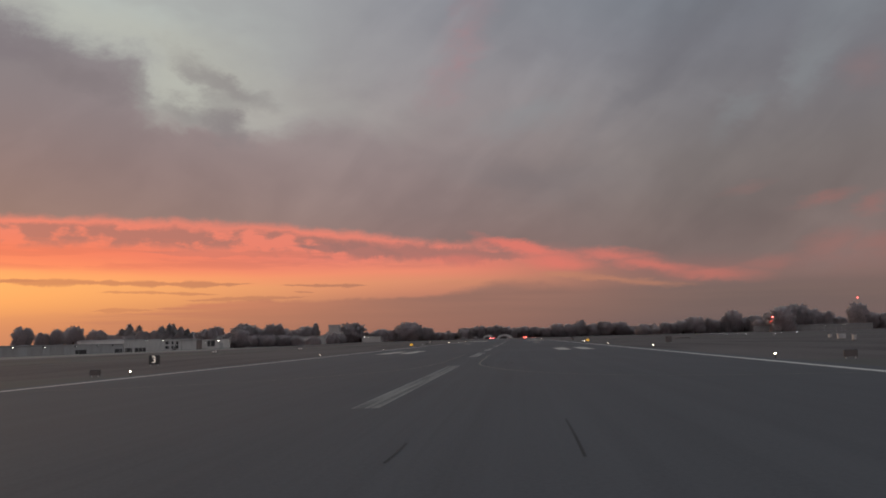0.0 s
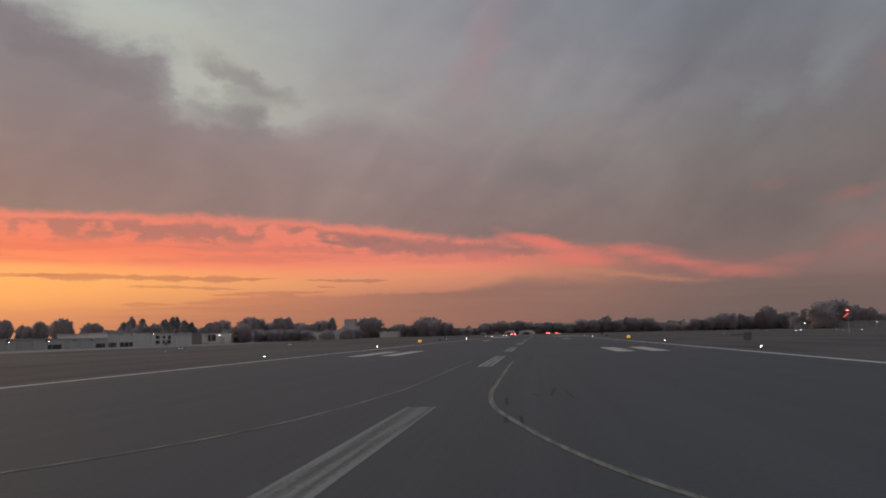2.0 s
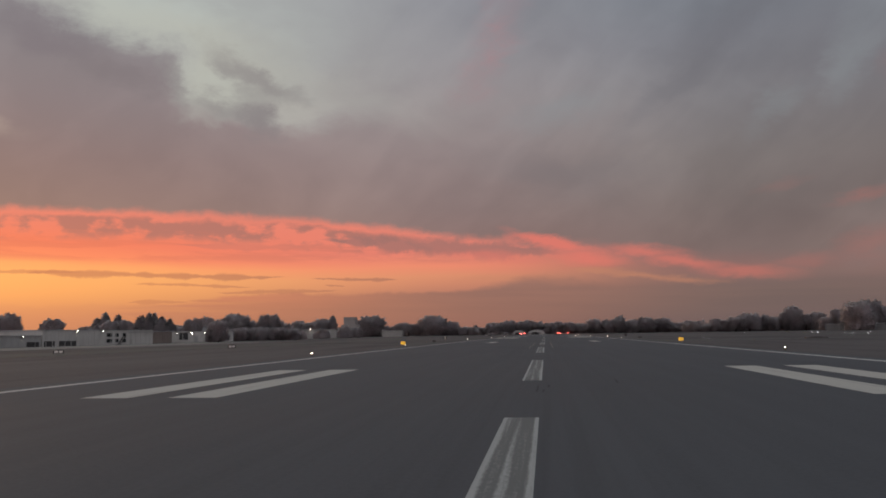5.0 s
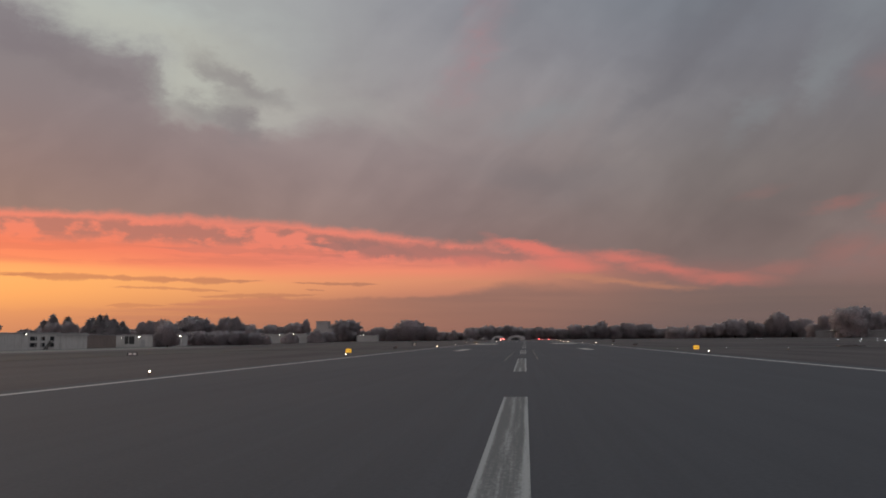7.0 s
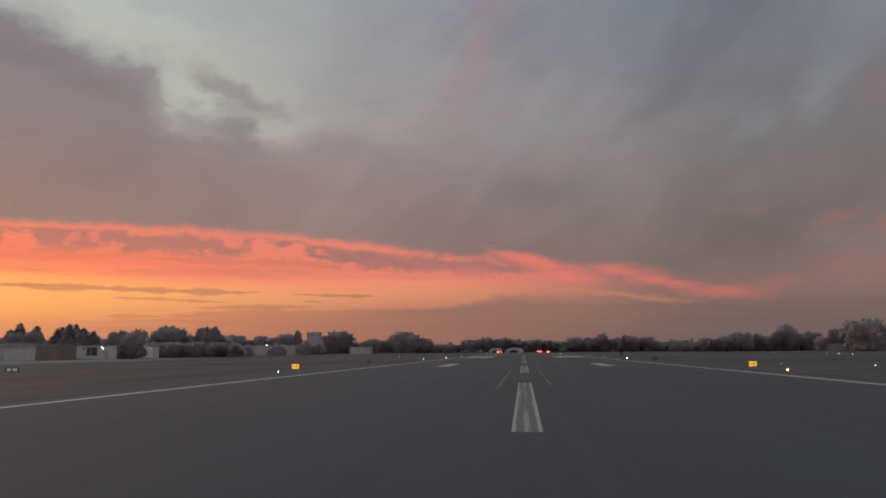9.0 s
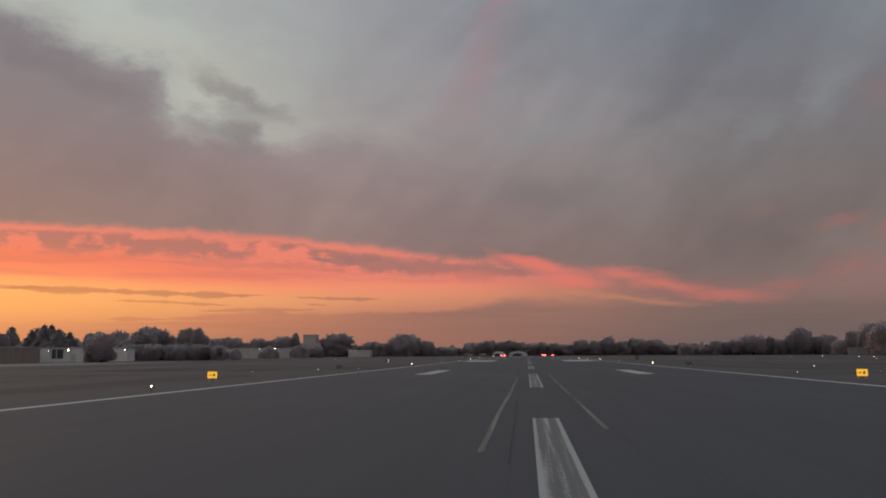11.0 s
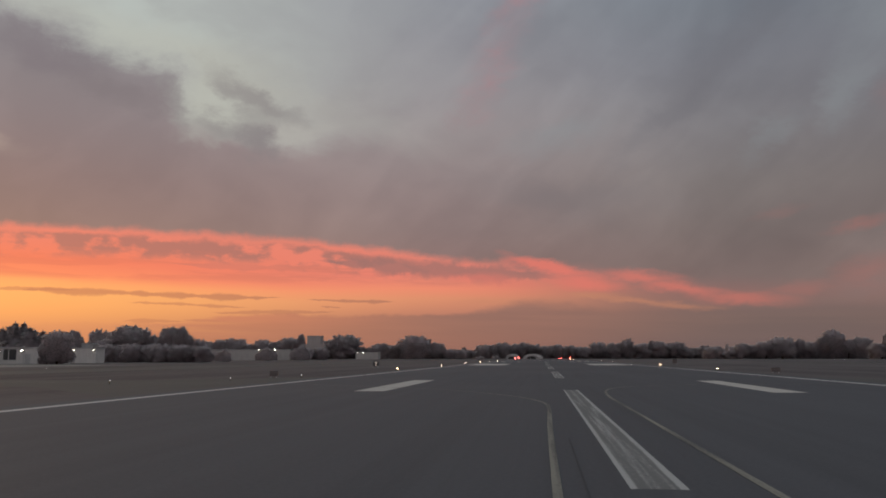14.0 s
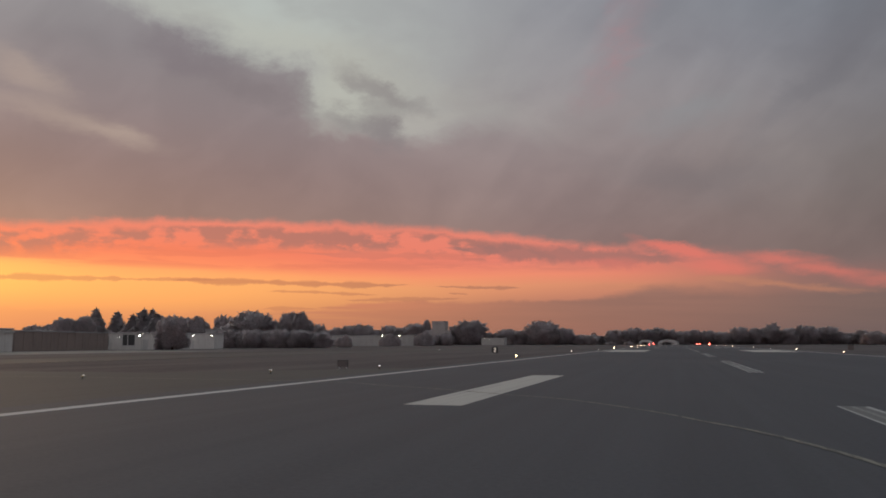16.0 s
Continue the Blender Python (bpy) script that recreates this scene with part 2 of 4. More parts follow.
# a tongue of grey cloud lies across the opening, with a notch below it
for a0, e0, wide, high, tilt, strength in ((-21.4, 18.2, 3.6, 1.0, -0.4, 0.6), (-18.5, 17.6, 3.0, 0.8, -0.3, 0.35), (-22.8, 16.0, 2.8, 1.0, -0.1, 0.55), (-20.2, 15.6, 1.8, 1.6, -0.5, 0.75), (-26.4, 17.2, 1.2, 1.5, -0.6, 0.5)):
    deck = tint(deck, puff(a0, e0, wide, high, tilt, 0.1, True), lin(128, 120, 122), strength)
# wisps of the same far to the left
for a0, e0, wide, high, tilt, strength in ((-44.6, 17.2, 3.4, 1.3, -0.38, 0.4), (-41.8, 14.6, 6.5, 0.9, -0.22, 0.36), (-38.6, 13.9, 2.6, 0.6, -0.2, 0.3), (-50.0, 16.0, 4.0, 2.6, -0.2, 0.4)):
    deck = tint(deck, puff(a0, e0, wide, high, tilt, 0.0, False), lin(186, 166, 152), strength)
# a rosy streak that climbs to the right, and rosy wisps low on the far right
rose = W.math("SUBTRACT", W.math("MULTIPLY_ADD", el, -0.5, az_f), -13.6)
rose = mul(W.smooth(W.math("ABSOLUTE", rose), 0.0, 2.6, 1.0, 0.0), W.smooth(el, 15.5, 18.0), W.smooth(el, 27.0, 34.0, 1.0, 0.0), W.smooth(big, 0.36, 0.6, 0.3, 1.0))
deck = tint(deck, rose, lin(170, 126, 130), 0.5)
rosy_colour = W.mix(W.smooth(az, 6.0, 22.0), lin(220, 116, 104), lin(158, 104, 99))
rosy = puff(0.8, 6.45, 3.6, 0.5, -0.22)
for a0, e0, wide, high, tilt, strength in ((3.2, 5.35, 3.2, 0.8, -0.1, 0.9), (7.0, 5.6, 3.4, 0.5, -0.1, 0.75), (9.8, 4.75, 3.6, 0.6, -0.2, 0.75), (13.6, 3.95, 3.8, 0.5, -0.08, 0.75), (-4.0, 5.6, 4.0, 0.5, -0.08, 0.6),
                                           (16.6, 9.6, 1.8, 0.4, 0.15, 0.12), (21.0, 8.5, 2.1, 0.5, 0.22, 0.5), (23.8, 7.8, 1.2, 0.8, 0.3, 0.5), (21.4, 5.6, 2.6, 1.1, 0.2, 0.5), (24.2, 5.3, 2.4, 0.9, 0.0, 0.5), (17.6, 4.5, 2.4, 0.6, 0.2, 0.3), (24.2, 16.4, 1.8, 1.4, 0.0, 0.2)):
    rosy = W.math("MAXIMUM", rosy, mul(puff(a0, e0, wide, high, tilt, 0.0), strength))

over = W.smooth(W.math("MULTIPLY", under, -1.0), W.math("MULTIPLY_ADD", far_side, -0.6, -0.3), W.math("MULTIPLY_ADD", far_side, 1.9, 0.45))
sky_colour = W.mix(over, glow, deck)
sky_colour = tint(sky_colour, rosy, rosy_colour, 0.92)
# unseen sky behind the eye, doubled to light the near sides of things
behind = W.math("MULTIPLY", W.smooth(W.math("ABSOLUTE", az), 75.0, 140.0), W.math("MULTIPLY", W.smooth(el, 0.0, 8.0), W.smooth(el, 45.0, 75.0, 1.0, 0.0)))
sky_colour = W.mix(behind, sky_colour, W.mix(1.0, sky_colour, (2.0, 1.84, 1.8, 1), "MULTIPLY"))
nishita = W.node("ShaderNodeTexSky", sky_type="NISHITA", sun_disc=False)
nishita.sun_elevation, nishita.sun_rotation = radians(SUN_EL), radians(SUN_AZ)
clear = W.mix(1.0, nishita.outputs[0], (0.01, 0.01, 0.01, 1), "MULTIPLY")
sky_colour = W.mix(1.0, sky_colour, clear, "ADD")
background = W.node("ShaderNodeBackground")
W.plug(sky_colour, background.inputs[0])
background.inputs[1].default_value = 1.0
W.plug(background.outputs[0], W.node("ShaderNodeOutputWorld").inputs[0])

# the sun has gone behind the low cloud: a faint, wide, warm rest of it
sun = new("sun", bpy.data.lights.new("sun", "SUN"))
sun.data.energy, sun.data.angle, sun.data.color = 0.65, radians(26), (1.0, 0.68, 0.46)
sx, sy = math.sin(radians(SUN_AZ)), math.cos(radians(SUN_AZ))
sun.matrix_world = look((sx * 900, sy * 900, 900 * math.tan(radians(5))), (0, 0, 0))


# ---- materials ----
def material(name, roughness=0.8, metallic=0.0, specular=0.5):
    m = bpy.data.materials.new(name)
    m.use_nodes = True
    b = m.node_tree.nodes["Principled BSDF"]
    b.inputs["Roughness"].default_value, b.inputs["Metallic"].default_value = roughness, metallic
    b.inputs["Specular IOR Level"].default_value = specular
    return m, Nodes(m.node_tree), b


def world_place(n, sx=1.0, sy=1.0, sz=1.0):
    geo = n.node("ShaderNodeNewGeometry")
    v = n.node("ShaderNodeVectorMath", operation="MULTIPLY")
    n.plug(geo.outputs["Position"], v.inputs[0])
    v.inputs[1].default_value = (sx, sy, sz)
    return v.outputs[0]


def bumped(n, b, height, strength, distance=0.02):
    k = n.node("ShaderNodeBump")
    k.inputs["Strength"].default_value, k.inputs["Distance"].default_value = strength, distance
    n.plug(height, k.inputs["Height"])
    n.plug(k.outputs[0], b.inputs["Normal"])


def make_asphalt(name, dark, light, rubber=False):
    m, n, b = material(name, 0.8, 0, 0.24)
    big = n.noise(world_place(n, 0.05, 0.02, 1), 1.0, 4.0, 0.6)
    fine = n.noise(world_place(n, 9, 9, 9), 1.0, 3.0, 0.7)
    lanes = n.noise(world_place(n, 0.9, 0.012, 1), 1.0, 3.0, 0.6)
    f = n.math("MULTIPLY_ADD", fine, 0.35, n.math("MULTIPLY_ADD", big, 0.5, n.math("MULTIPLY", lanes, 0.22)))
    colour = n.mix(n.smooth(f, 0.38, 0.68), dark, light)
    if rubber:
        pos = n.node("ShaderNodeSeparateXYZ")
        n.plug(world_place(n), pos.inputs[0])
        track = n.smooth(n.math("ABSOLUTE", pos.outputs[0]), 2.0, 8.0, 1.0, 0.0)
        streaks = n.noise(world_place(n, 2.6, 0.03, 1), 1.0, 4.0, 0.65)
        colour = n.mix(n.math("MULTIPLY", track, n.smooth(streaks, 0.42, 0.75, 0.0, 0.3)), colour, (0.035, 0.035, 0.037, 1))
    n.plug(colour, b.inputs["Base Color"])
    n.plug(n.smooth(big, 0.3, 0.7, 0.7, 0.86), b.inputs["Roughness"])
    bumped(n, b, fine, 0.25, 0.01)
    return m


asphalt = make_asphalt("runway_asphalt", (0.042, 0.043, 0.051, 1), (0.065, 0.067, 0.077, 1), True)
taxi_asphalt = make_asphalt("taxiway_asphalt", (0.046, 0.044, 0.043, 1), (0.068, 0.065, 0.062, 1))
apron_concrete = make_asphalt("apron_concrete", (0.14, 0.132, 0.125, 1), (0.19, 0.18, 0.17, 1))


def make_paint(name, colour, worn, wear, tracks=0.0):
    m, n, b = material(name, 0.8, 0, 0.24)
    long = n.noise(world_place(n, 4.5, 0.09, 1), 1.0, 4.0, 0.65)
    chips = n.noise(world_place(n, 14, 5, 1), 1.0, 3.0, 0.7)
    f = n.math("MULTIPLY_ADD", chips, 0.35, n.math("MULTIPLY", long, 0.8))
    if tracks:
        pos = n.node("ShaderNodeSeparateXYZ")
        n.plug(world_place(n), pos.inputs[0])
        across = n.math("ABSOLUTE", n.math("ADD", pos.outputs[0], 0.03))
        f = n.math("ADD", f, n.math("ADD", n.smooth(across, 0.28, 0.37, tracks, -0.75 * tracks), n.smooth(across, 0.03, 0.1, -0.08, 0.0)))
    c = n.mix(n.smooth(f, wear, wear + 0.28), colour, worn)
    n.plug(c, b.inputs["Base Color"])
    return m


centre_paint = make_paint("worn_white_paint", (0.31, 0.31, 0.305, 1), (0.12, 0.12, 0.12, 1), 0.46, 0.14)
faded_paint = make_paint("faded_white_paint", (0.185, 0.185, 0.183, 1), (0.078, 0.078, 0.081, 1), 0.46, 0.06)
white_paint = make_paint("white_marking_paint", (0.38, 0.36, 0.335, 1), (0.22, 0.208, 0.195, 1), 0.56)
edge_paint = make_paint("edge_line_paint", (0.42, 0.41, 0.4, 1), (0.26, 0.25, 0.24, 1), 0.58)
yellow_paint = make_paint("yellow_marking_paint", (0.19, 0.182, 0.155, 1), (0.07, 0.069, 0.066, 1), 0.45)

grass, n, b = material("dry_grass", 0.9, 0, 0.2)
g1 = n.noise(world_place(n, 0.02, 0.008, 1), 1.0, 4.0, 0.6)
g2 = n.noise(world_place(n, 1.3, 1.3, 1.3), 1.0, 5.0, 0.7)
g3 = n.noise(world_place(n, 0.12, 0.012, 1), 1.0, 3.0, 0.6)
gf = n.math("MULTIPLY_ADD", g2, 0.3, n.math("MULTIPLY_ADD", g1, 0.5, n.math("MULTIPLY", g3, 0.6)))
n.plug(n.ramp(gf, [(0.42, (49, 46, 48)), (0.58, (63, 59, 61)), (0.7, (79, 74, 75)), (0.9, (90, 85, 86))], 1.0), b.inputs["Base Color"])
bumped(n, b, g2, 0.6, 0.08)


# translucency far above real leaves: it paints evening haze into the foliage
def make_hazed_leaves(name, dark, light, haze_through=(0.93, 0.86, 0.88, 1), share=0.8):
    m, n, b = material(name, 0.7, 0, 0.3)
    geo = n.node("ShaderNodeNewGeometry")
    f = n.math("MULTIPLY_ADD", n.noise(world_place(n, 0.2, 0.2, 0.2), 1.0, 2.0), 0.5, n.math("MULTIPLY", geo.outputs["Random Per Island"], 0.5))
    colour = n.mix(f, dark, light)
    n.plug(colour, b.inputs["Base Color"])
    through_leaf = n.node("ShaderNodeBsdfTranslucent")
    through_leaf.inputs[0].default_value = haze_through
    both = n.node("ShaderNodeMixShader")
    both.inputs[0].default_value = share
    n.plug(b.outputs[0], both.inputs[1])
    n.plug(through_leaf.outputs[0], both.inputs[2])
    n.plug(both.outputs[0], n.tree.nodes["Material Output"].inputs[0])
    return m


# near-white translucency and pale sprays stand in for haze over the trees
leaves = make_hazed_leaves("hazed_broadleaf_foliage", (0.085, 0.083, 0.085, 1), (0.12, 0.115, 0.116, 1))
needles = make_hazed_leaves("hazed_conifer_foliage", (0.08, 0.078, 0.08, 1), (0.11, 0.106, 0.108, 1))
sprigs = make_hazed_leaves("hazed_leaf_sprays", (0.14, 0.134, 0.137, 1), (0.17, 0.162, 0.165, 1), (0.76, 0.7, 0.71, 1), 0.6)
bark, n, b = material("bark", 0.9)
n.plug(n.ramp(n.noise(world_place(n, 3, 3, 0.6), 1.0, 4.0), [(0.3, (70, 62, 54)), (0.7, (104, 94, 82))], 1.0), b.inputs["Base Color"])


def make_wall(name, colour, stain, roughness=0.75):
    m, n, b = material(name, roughness)
    a = n.noise(world_place(n, 0.35, 0.35, 0.12), 1.0, 4.0, 0.6)
    d = n.noise(world_place(n, 3, 3, 0.8), 1.0, 4.0, 0.65)
    f = n.math("MULTIPLY_ADD", a, 0.6, n.math("MULTIPLY", d, 0.4))
    n.plug(n.mix(n.smooth(f, 0.4, 0.72), colour, stain), b.inputs["Base Color"])
    bumped(n, b, d, 0.15, 0.02)
    return m


white_wall = make_wall("white_metal_siding", (0.54, 0.515, 0.49, 1), (0.43, 0.41, 0.39, 1))
grey_wall = make_wall("grey_siding", (0.42, 0.41, 0.4, 1), (0.32, 0.31, 0.3, 1))
pale_wall = make_wall("pale_concrete_wall", (0.38, 0.36, 0.34, 1), (0.3, 0.285, 0.27, 1))
dull_wall = make_wall("dull_sheet_siding", (0.2, 0.19, 0.19, 1), (0.16, 0.152, 0.15, 1))
tower_wall = make_wall("dull_tower_plaster", (0.34, 0.305, 0.29, 1), (0.28, 0.25, 0.24, 1))
roof_metal = make_wall("weathered_roof_sheet", (0.4, 0.4, 0.4, 1), (0.3, 0.29, 0.28, 1), 0.55)
fabric = make_wall("white_fabric_roof", (0.44, 0.42, 0.41, 1), (0.36, 0.34, 0.33, 1), 0.6)
dark_metal = make_wall("dark_painted_metal", (0.035, 0.035, 0.038, 1), (0.06, 0.055, 0.05, 1), 0.6)
brown_panel = make_wall("dark_brown_sign_back", (0.1, 0.085, 0.082, 1), (0.14, 0.115, 0.108, 1), 0.6)
galvanised = make_wall("galvanised_steel", (0.45, 0.45, 0.46, 1), (0.32, 0.32, 0.32, 1), 0.45)
fixture_yellow = make_wall("yellow_fixture_paint", (0.55, 0.36, 0.05, 1), (0.38, 0.26, 0.06, 1), 0.5)
glass, n, b = material("dark_window_glass", 0.08, 0, 0.6)
n.plug(n.mix(n.noise(world_place(n, 0.3, 0.3, 0.3)), (0.02, 0.022, 0.026, 1), (0.035, 0.037, 0.04, 1)), b.inputs["Base Color"])


def glowing(name, colour, strength):
    m, n, b = material(name, 0.3)
    b.inputs["Base Color"].default_value = colour
    b.inputs["Emission Color"].default_value = colour
    b.inputs["Emission Strength"].default_value = strength
    return m


lamp_white = glowing("warm_white_lens", (1.0, 0.82, 0.55, 1), 24)
lamp_amber = glowing("amber_lens", (1.0, 0.66, 0.38, 1), 26)
lamp_red = glowing("red_lens", (1.0, 0.1, 0.08, 1), 24)
lamp_blue = glowing("blue_white_lens", (0.92, 0.93, 1.0, 1), 8)
lamp_flood = glowing("floodlight_lens", (1.0, 0.93, 0.76, 1), 16)
lamp_sign = glowing("lit_yellow_sign_face", (0.95, 0.5, 0.05, 1), 0.75)
lamp_digit = glowing("lit_white_digit", (1.0, 0.88, 0.74, 1), 0.45)
lamp_panel = glowing("lit_pale_panel", (0.7, 0.64, 0.6, 1), 0.06)
sock_lit = glowing("red_lit_sock", (0.9, 0.14, 0.1, 1), 0.5)


# ---- building helpers ----
def part(name, bm, mat, parent=None, label="", smooth=False):
    me = bpy.data.meshes.new(name)
    bm.to_mesh(me)
    bm.free()
    me.materials.append(mat)
    if smooth:
        for p in me.polygons:
            p.use_smooth = True
    ob = new(name, me)
    ob.parent = parent
    if label:
        ob["label"] = label
    return ob


def thing(name, m, label, category, group=""):
    ob = new(name)
    ob.matrix_world = m
    ob.empty_display_size = 0.3
    return tagged(ob, label, category, group)


def add_box(bm, x0, x1, y0, y1, z0, z1, bevel=0.0):
    made = bmesh.ops.create_cube(bm, size=1.0)["verts"]
    for v in made:
        v.co = Vector(((x0 + x1) / 2 + v.co.x * (x1 - x0), (y0 + y1) / 2 + v.co.y * (y1 - y0), (z0 + z1) / 2 + v.co.z * (z1 - z0)))
    if bevel:
        bmesh.ops.bevel(bm, geom=list({e for v in made for e in v.link_edges}), offset=bevel, segments=2, affect="EDGES")
    return bm


def box(x0, x1, y0, y1, z0, z1, bevel=0.0):
    return add_box(bmesh.new(), x0, x1, y0, y1, z0, z1, bevel)


def add_tube(bm, x, y, z0, z1, r0, r1=None, sides=12):
    made = bmesh.ops.create_cone(bm, cap_ends=True, segments=sides, radius1=r0, radius2=r0 if r1 is None else r1, depth=z1 - z0)["verts"]
    for v in made:
        v.co += Vector((x, y, (z0 + z1) / 2))
    return bm


def tube(x, y, z0, z1, r0, r1=None, sides=12):
    return add_tube(bmesh.new(), x, y, z0, z1, r0, r1, sides)


def dome(x, y, z, r, squash=1.0):
    bm = bmesh.new()
    made = bmesh.ops.create_uvsphere(bm, u_segments=14, v_segments=8, radius=r)["verts"]
    for v in made:
        v.co = Vector((x + v.co.x, y + v.co.y, z + max(v.co.z, -0.3 * r) * squash))
    return bm


def sheet(x0, x1, y0, y1, z):
    bm = bmesh.new()
    bm.faces.new([bm.verts.new(c) for c in ((x0, y0, z), (x1, y0, z), (x1, y1, z), (x0, y1, z))])
    return bm


def ribbon(points, width, z):
    """A painted line of constant width along a smooth curve through points."""
    p = [Vector(q) for q in points]
    fine = []
    for i in range(len(p) - 1):
        a, b_, c, d = p[max(i - 1, 0)], p[i], p[i + 1], p[min(i + 2, len(p) - 1)]
        for k in range(8):
            t = k / 8
            fine.append(0.5 * ((2 * b_) + (c - a) * t + (2 * a - 5 * b_ + 4 * c - d) * t * t + (3 * b_ - a - 3 * c + d) * t ** 3))
    fine.append(p[-1])
    bm, last = bmesh.new(), None
    for i, q in enumerate(fine):
        along = (fine[min(i + 1, len(fine) - 1)] - fine[max(i - 1, 0)]).normalized()
        side = Vector((-along.y, along.x)) * width / 2
        row = [bm.verts.new((q.x + side.x, q.y + side.y, z)), bm.verts.new((q.x - side.x, q.y - side.y, z))]
        if last:
            bm.faces.new((last[0], last[1], row[1], row[0]))
        last = row
    bmesh.ops.recalc_face_normals(bm, faces=bm.faces)
    return bm


def structure(name, bm, mat, label, category):
    return tagged(part(name, bm, mat), label, category, "", "structure")


# ---- ground, runway, taxiways ----
bm = bmesh.new()
bmesh.ops.create_grid(bm, x_segments=60, y_segments=60, size=4600)
for v in bm.verts:
    v.co.z = -0.06
structure("ground", bm, grass, "flat field of dry mown grass reaching the horizon", "grass field")
structure("runway", box(-23.6, 23.6, -700, 905, -0.4, 0.0, 0.01), asphalt, "long dark asphalt runway with worn paint", "runway")
structure("taxiway_west", box(-85, -67, -700, 900, -0.4, -0.045), taxi_asphalt, "grey asphalt taxiway beside the runway", "taxiway")
structure("taxiway_east", box(112, 130, -700, 900, -0.4, -0.045), taxi_asphalt, "grey asphalt taxiway across the grass", "taxiway")
structure("apron", box(-163, -120, 60, 330, -0.4, -0.045), apron_concrete, "pale concrete apron before the hangars", "apron")


def exit_road(name, side, y, reach, wide, flare):
    """A taxiway that leaves the runway square, with rounded corners."""
    bm = bmesh.new()
    x0, x1 = side * 23.6, side * reach
    pts = []
    for s in (-1, 1):
        row = [(x0, y + s * (wide / 2 + flare))]
        for k in range(1, 7):
            a = math.pi / 2 * k / 6
            row.append((x0 + side * flare * math.sin(a), y + s * (wide / 2 + flare * (1 - math.sin(a)) ** 1.0 * (1 - math.cos(math.pi / 2 - a) * 0.0))))
        row.append((x1, y + s * wide / 2))
        pts.append(row)
    low, high = pts
    for i in range(len(low) - 1):
        quad = [bm.verts.new((*c, -0.05)) for c in (low[i], low[i + 1], high[i + 1], high[i])]
        bm.faces.new(quad)
    bmesh.ops.remove_doubles(bm, verts=bm.verts, dist=0.001)
    bmesh.ops.recalc_face_normals(bm, faces=bm.faces)
    for f in bm.faces:
        if f.normal.z < 0:
            f.normal_flip()
    return structure(name, bm, taxi_asphalt, "asphalt exit joining the runway edge", "taxiway")


exit_road("taxiway_exit_1", -1, 167, 67, 16, 14)
exit_road("taxiway_exit_2", 1, 167, 112, 16, 14)
exit_road("taxiway_exit_3", -1, -78, 67, 16, 14)
exit_road("taxiway_exit_4", 1, -78, 112, 16, 14)

structure("service_road", ribbon([(36, 56), (46.6, 22.9), (52.1, 4.4), (60, -24), (64, -60)], 3.2, -0.05), taxi_asphalt, "narrow pale service road across the grass", "road")

# painted markings
for i, (y0, y1) in enumerate([(-150, -113.5), (-91.8, -55.8), (-28.9, -5.6), (10.0, 36.9), (59.6, 93.5), (118.5, 155.0), (182.6, 216.6)] + [(241.5 + 60.5 * k, 278 + 60.5 * k) for k in range(6)]):
    structure("centre_stripe", sheet(-0.46, 0.41, y0, y1, 0.004), faded_paint if i < 2 else centre_paint, "worn white runway centre line stripe", "runway marking")
for side in (-1, 1):
    structure("edge_line", sheet(min(side * 21.4, side * 22.0), max(side * 21.4, side * 22.0), -690, 895, 0.004), edge_paint, "white runway edge line", "runway marking")
    for near, xs, long in ((1.3, (10.97, 14.33), 21.7), (152.4, (10.97,), 22.86), (457.2, (10.97, 14.33, 17.69), 22.86)):
        for x in xs:
            a, c = sorted((side * x, side * (x + 1.83)))
            structure("touchdown_bar", sheet(a, c, near, near + long, 0.004), white_paint, "white touchdown zone bar on asphalt", "runway marking")
    a, c = sorted((side * 10.97, side * 20.1))
    structure("aiming_mark", sheet(a, c, 304.8, 350.5, 0.004), white_paint, "broad white aiming point block", "runway marking")
    for k in range(6):
        a, c = sorted((side * (1.7 + 3.5 * k), side * (3.45 + 3.5 * k)))
        structure("threshold_stripe", sheet(a, c, 610, 655, 0.004), white_paint, "white threshold stripe", "runway marking")
LEAD_OFF_SOUTH = [
    ([(1.5, -19), (1.5, -28), (1.55, -39), (1.6, -46), (1.64, -50), (1.8, -53.4), (2.1, -56.4), (2.52, -58.7), (3.1, -61.5), (3.55, -63.4), (4.3, -66), (5.25, -68.4), (7.0, -71.6), (9.6, -74.7), (13, -76.8), (18, -77.8), (30, -78), (70, -78)], 0.15),
    ([(-1.7, -17), (-1.7, -30), (-1.7, -44), (-1.76, -48.5), (-1.94, -51.5), (-2.14, -54), (-2.4, -56.5), (-2.85, -59.6), (-3.6, -62.6), (-5.0, -66), (-7.2, -69.6), (-10, -73), (-15, -76.6), (-22, -77.8), (-30, -78), (-66, -78)], 0.15),
]
LEAD_OFF_NORTH = [
    ([(-1.66, 84), (-1.66, 98), (-1.57, 112), (-1.55, 128), (-1.5, 137), (-1.65, 141), (-2.3, 144.3), (-3.3, 147.3), (-4.3, 149.3), (-5.6, 151.9), (-8.4, 155.9), (-11.3, 158.2), (-17, 162.5), (-26, 166), (-66, 167)], 0.15),
    ([(1.62, 89.6), (1.62, 102), (1.6, 125), (1.57, 138), (1.6, 147.5), (1.95, 153.5), (2.5, 157), (4.2, 161.2), (7, 164), (12, 166), (20, 167), (32, 167), (70, 167)], 0.15),
]
joint_tar = make_paint("joint_tar", (0.032, 0.033, 0.037, 1), (0.045, 0.046, 0.053, 1), 0.5)
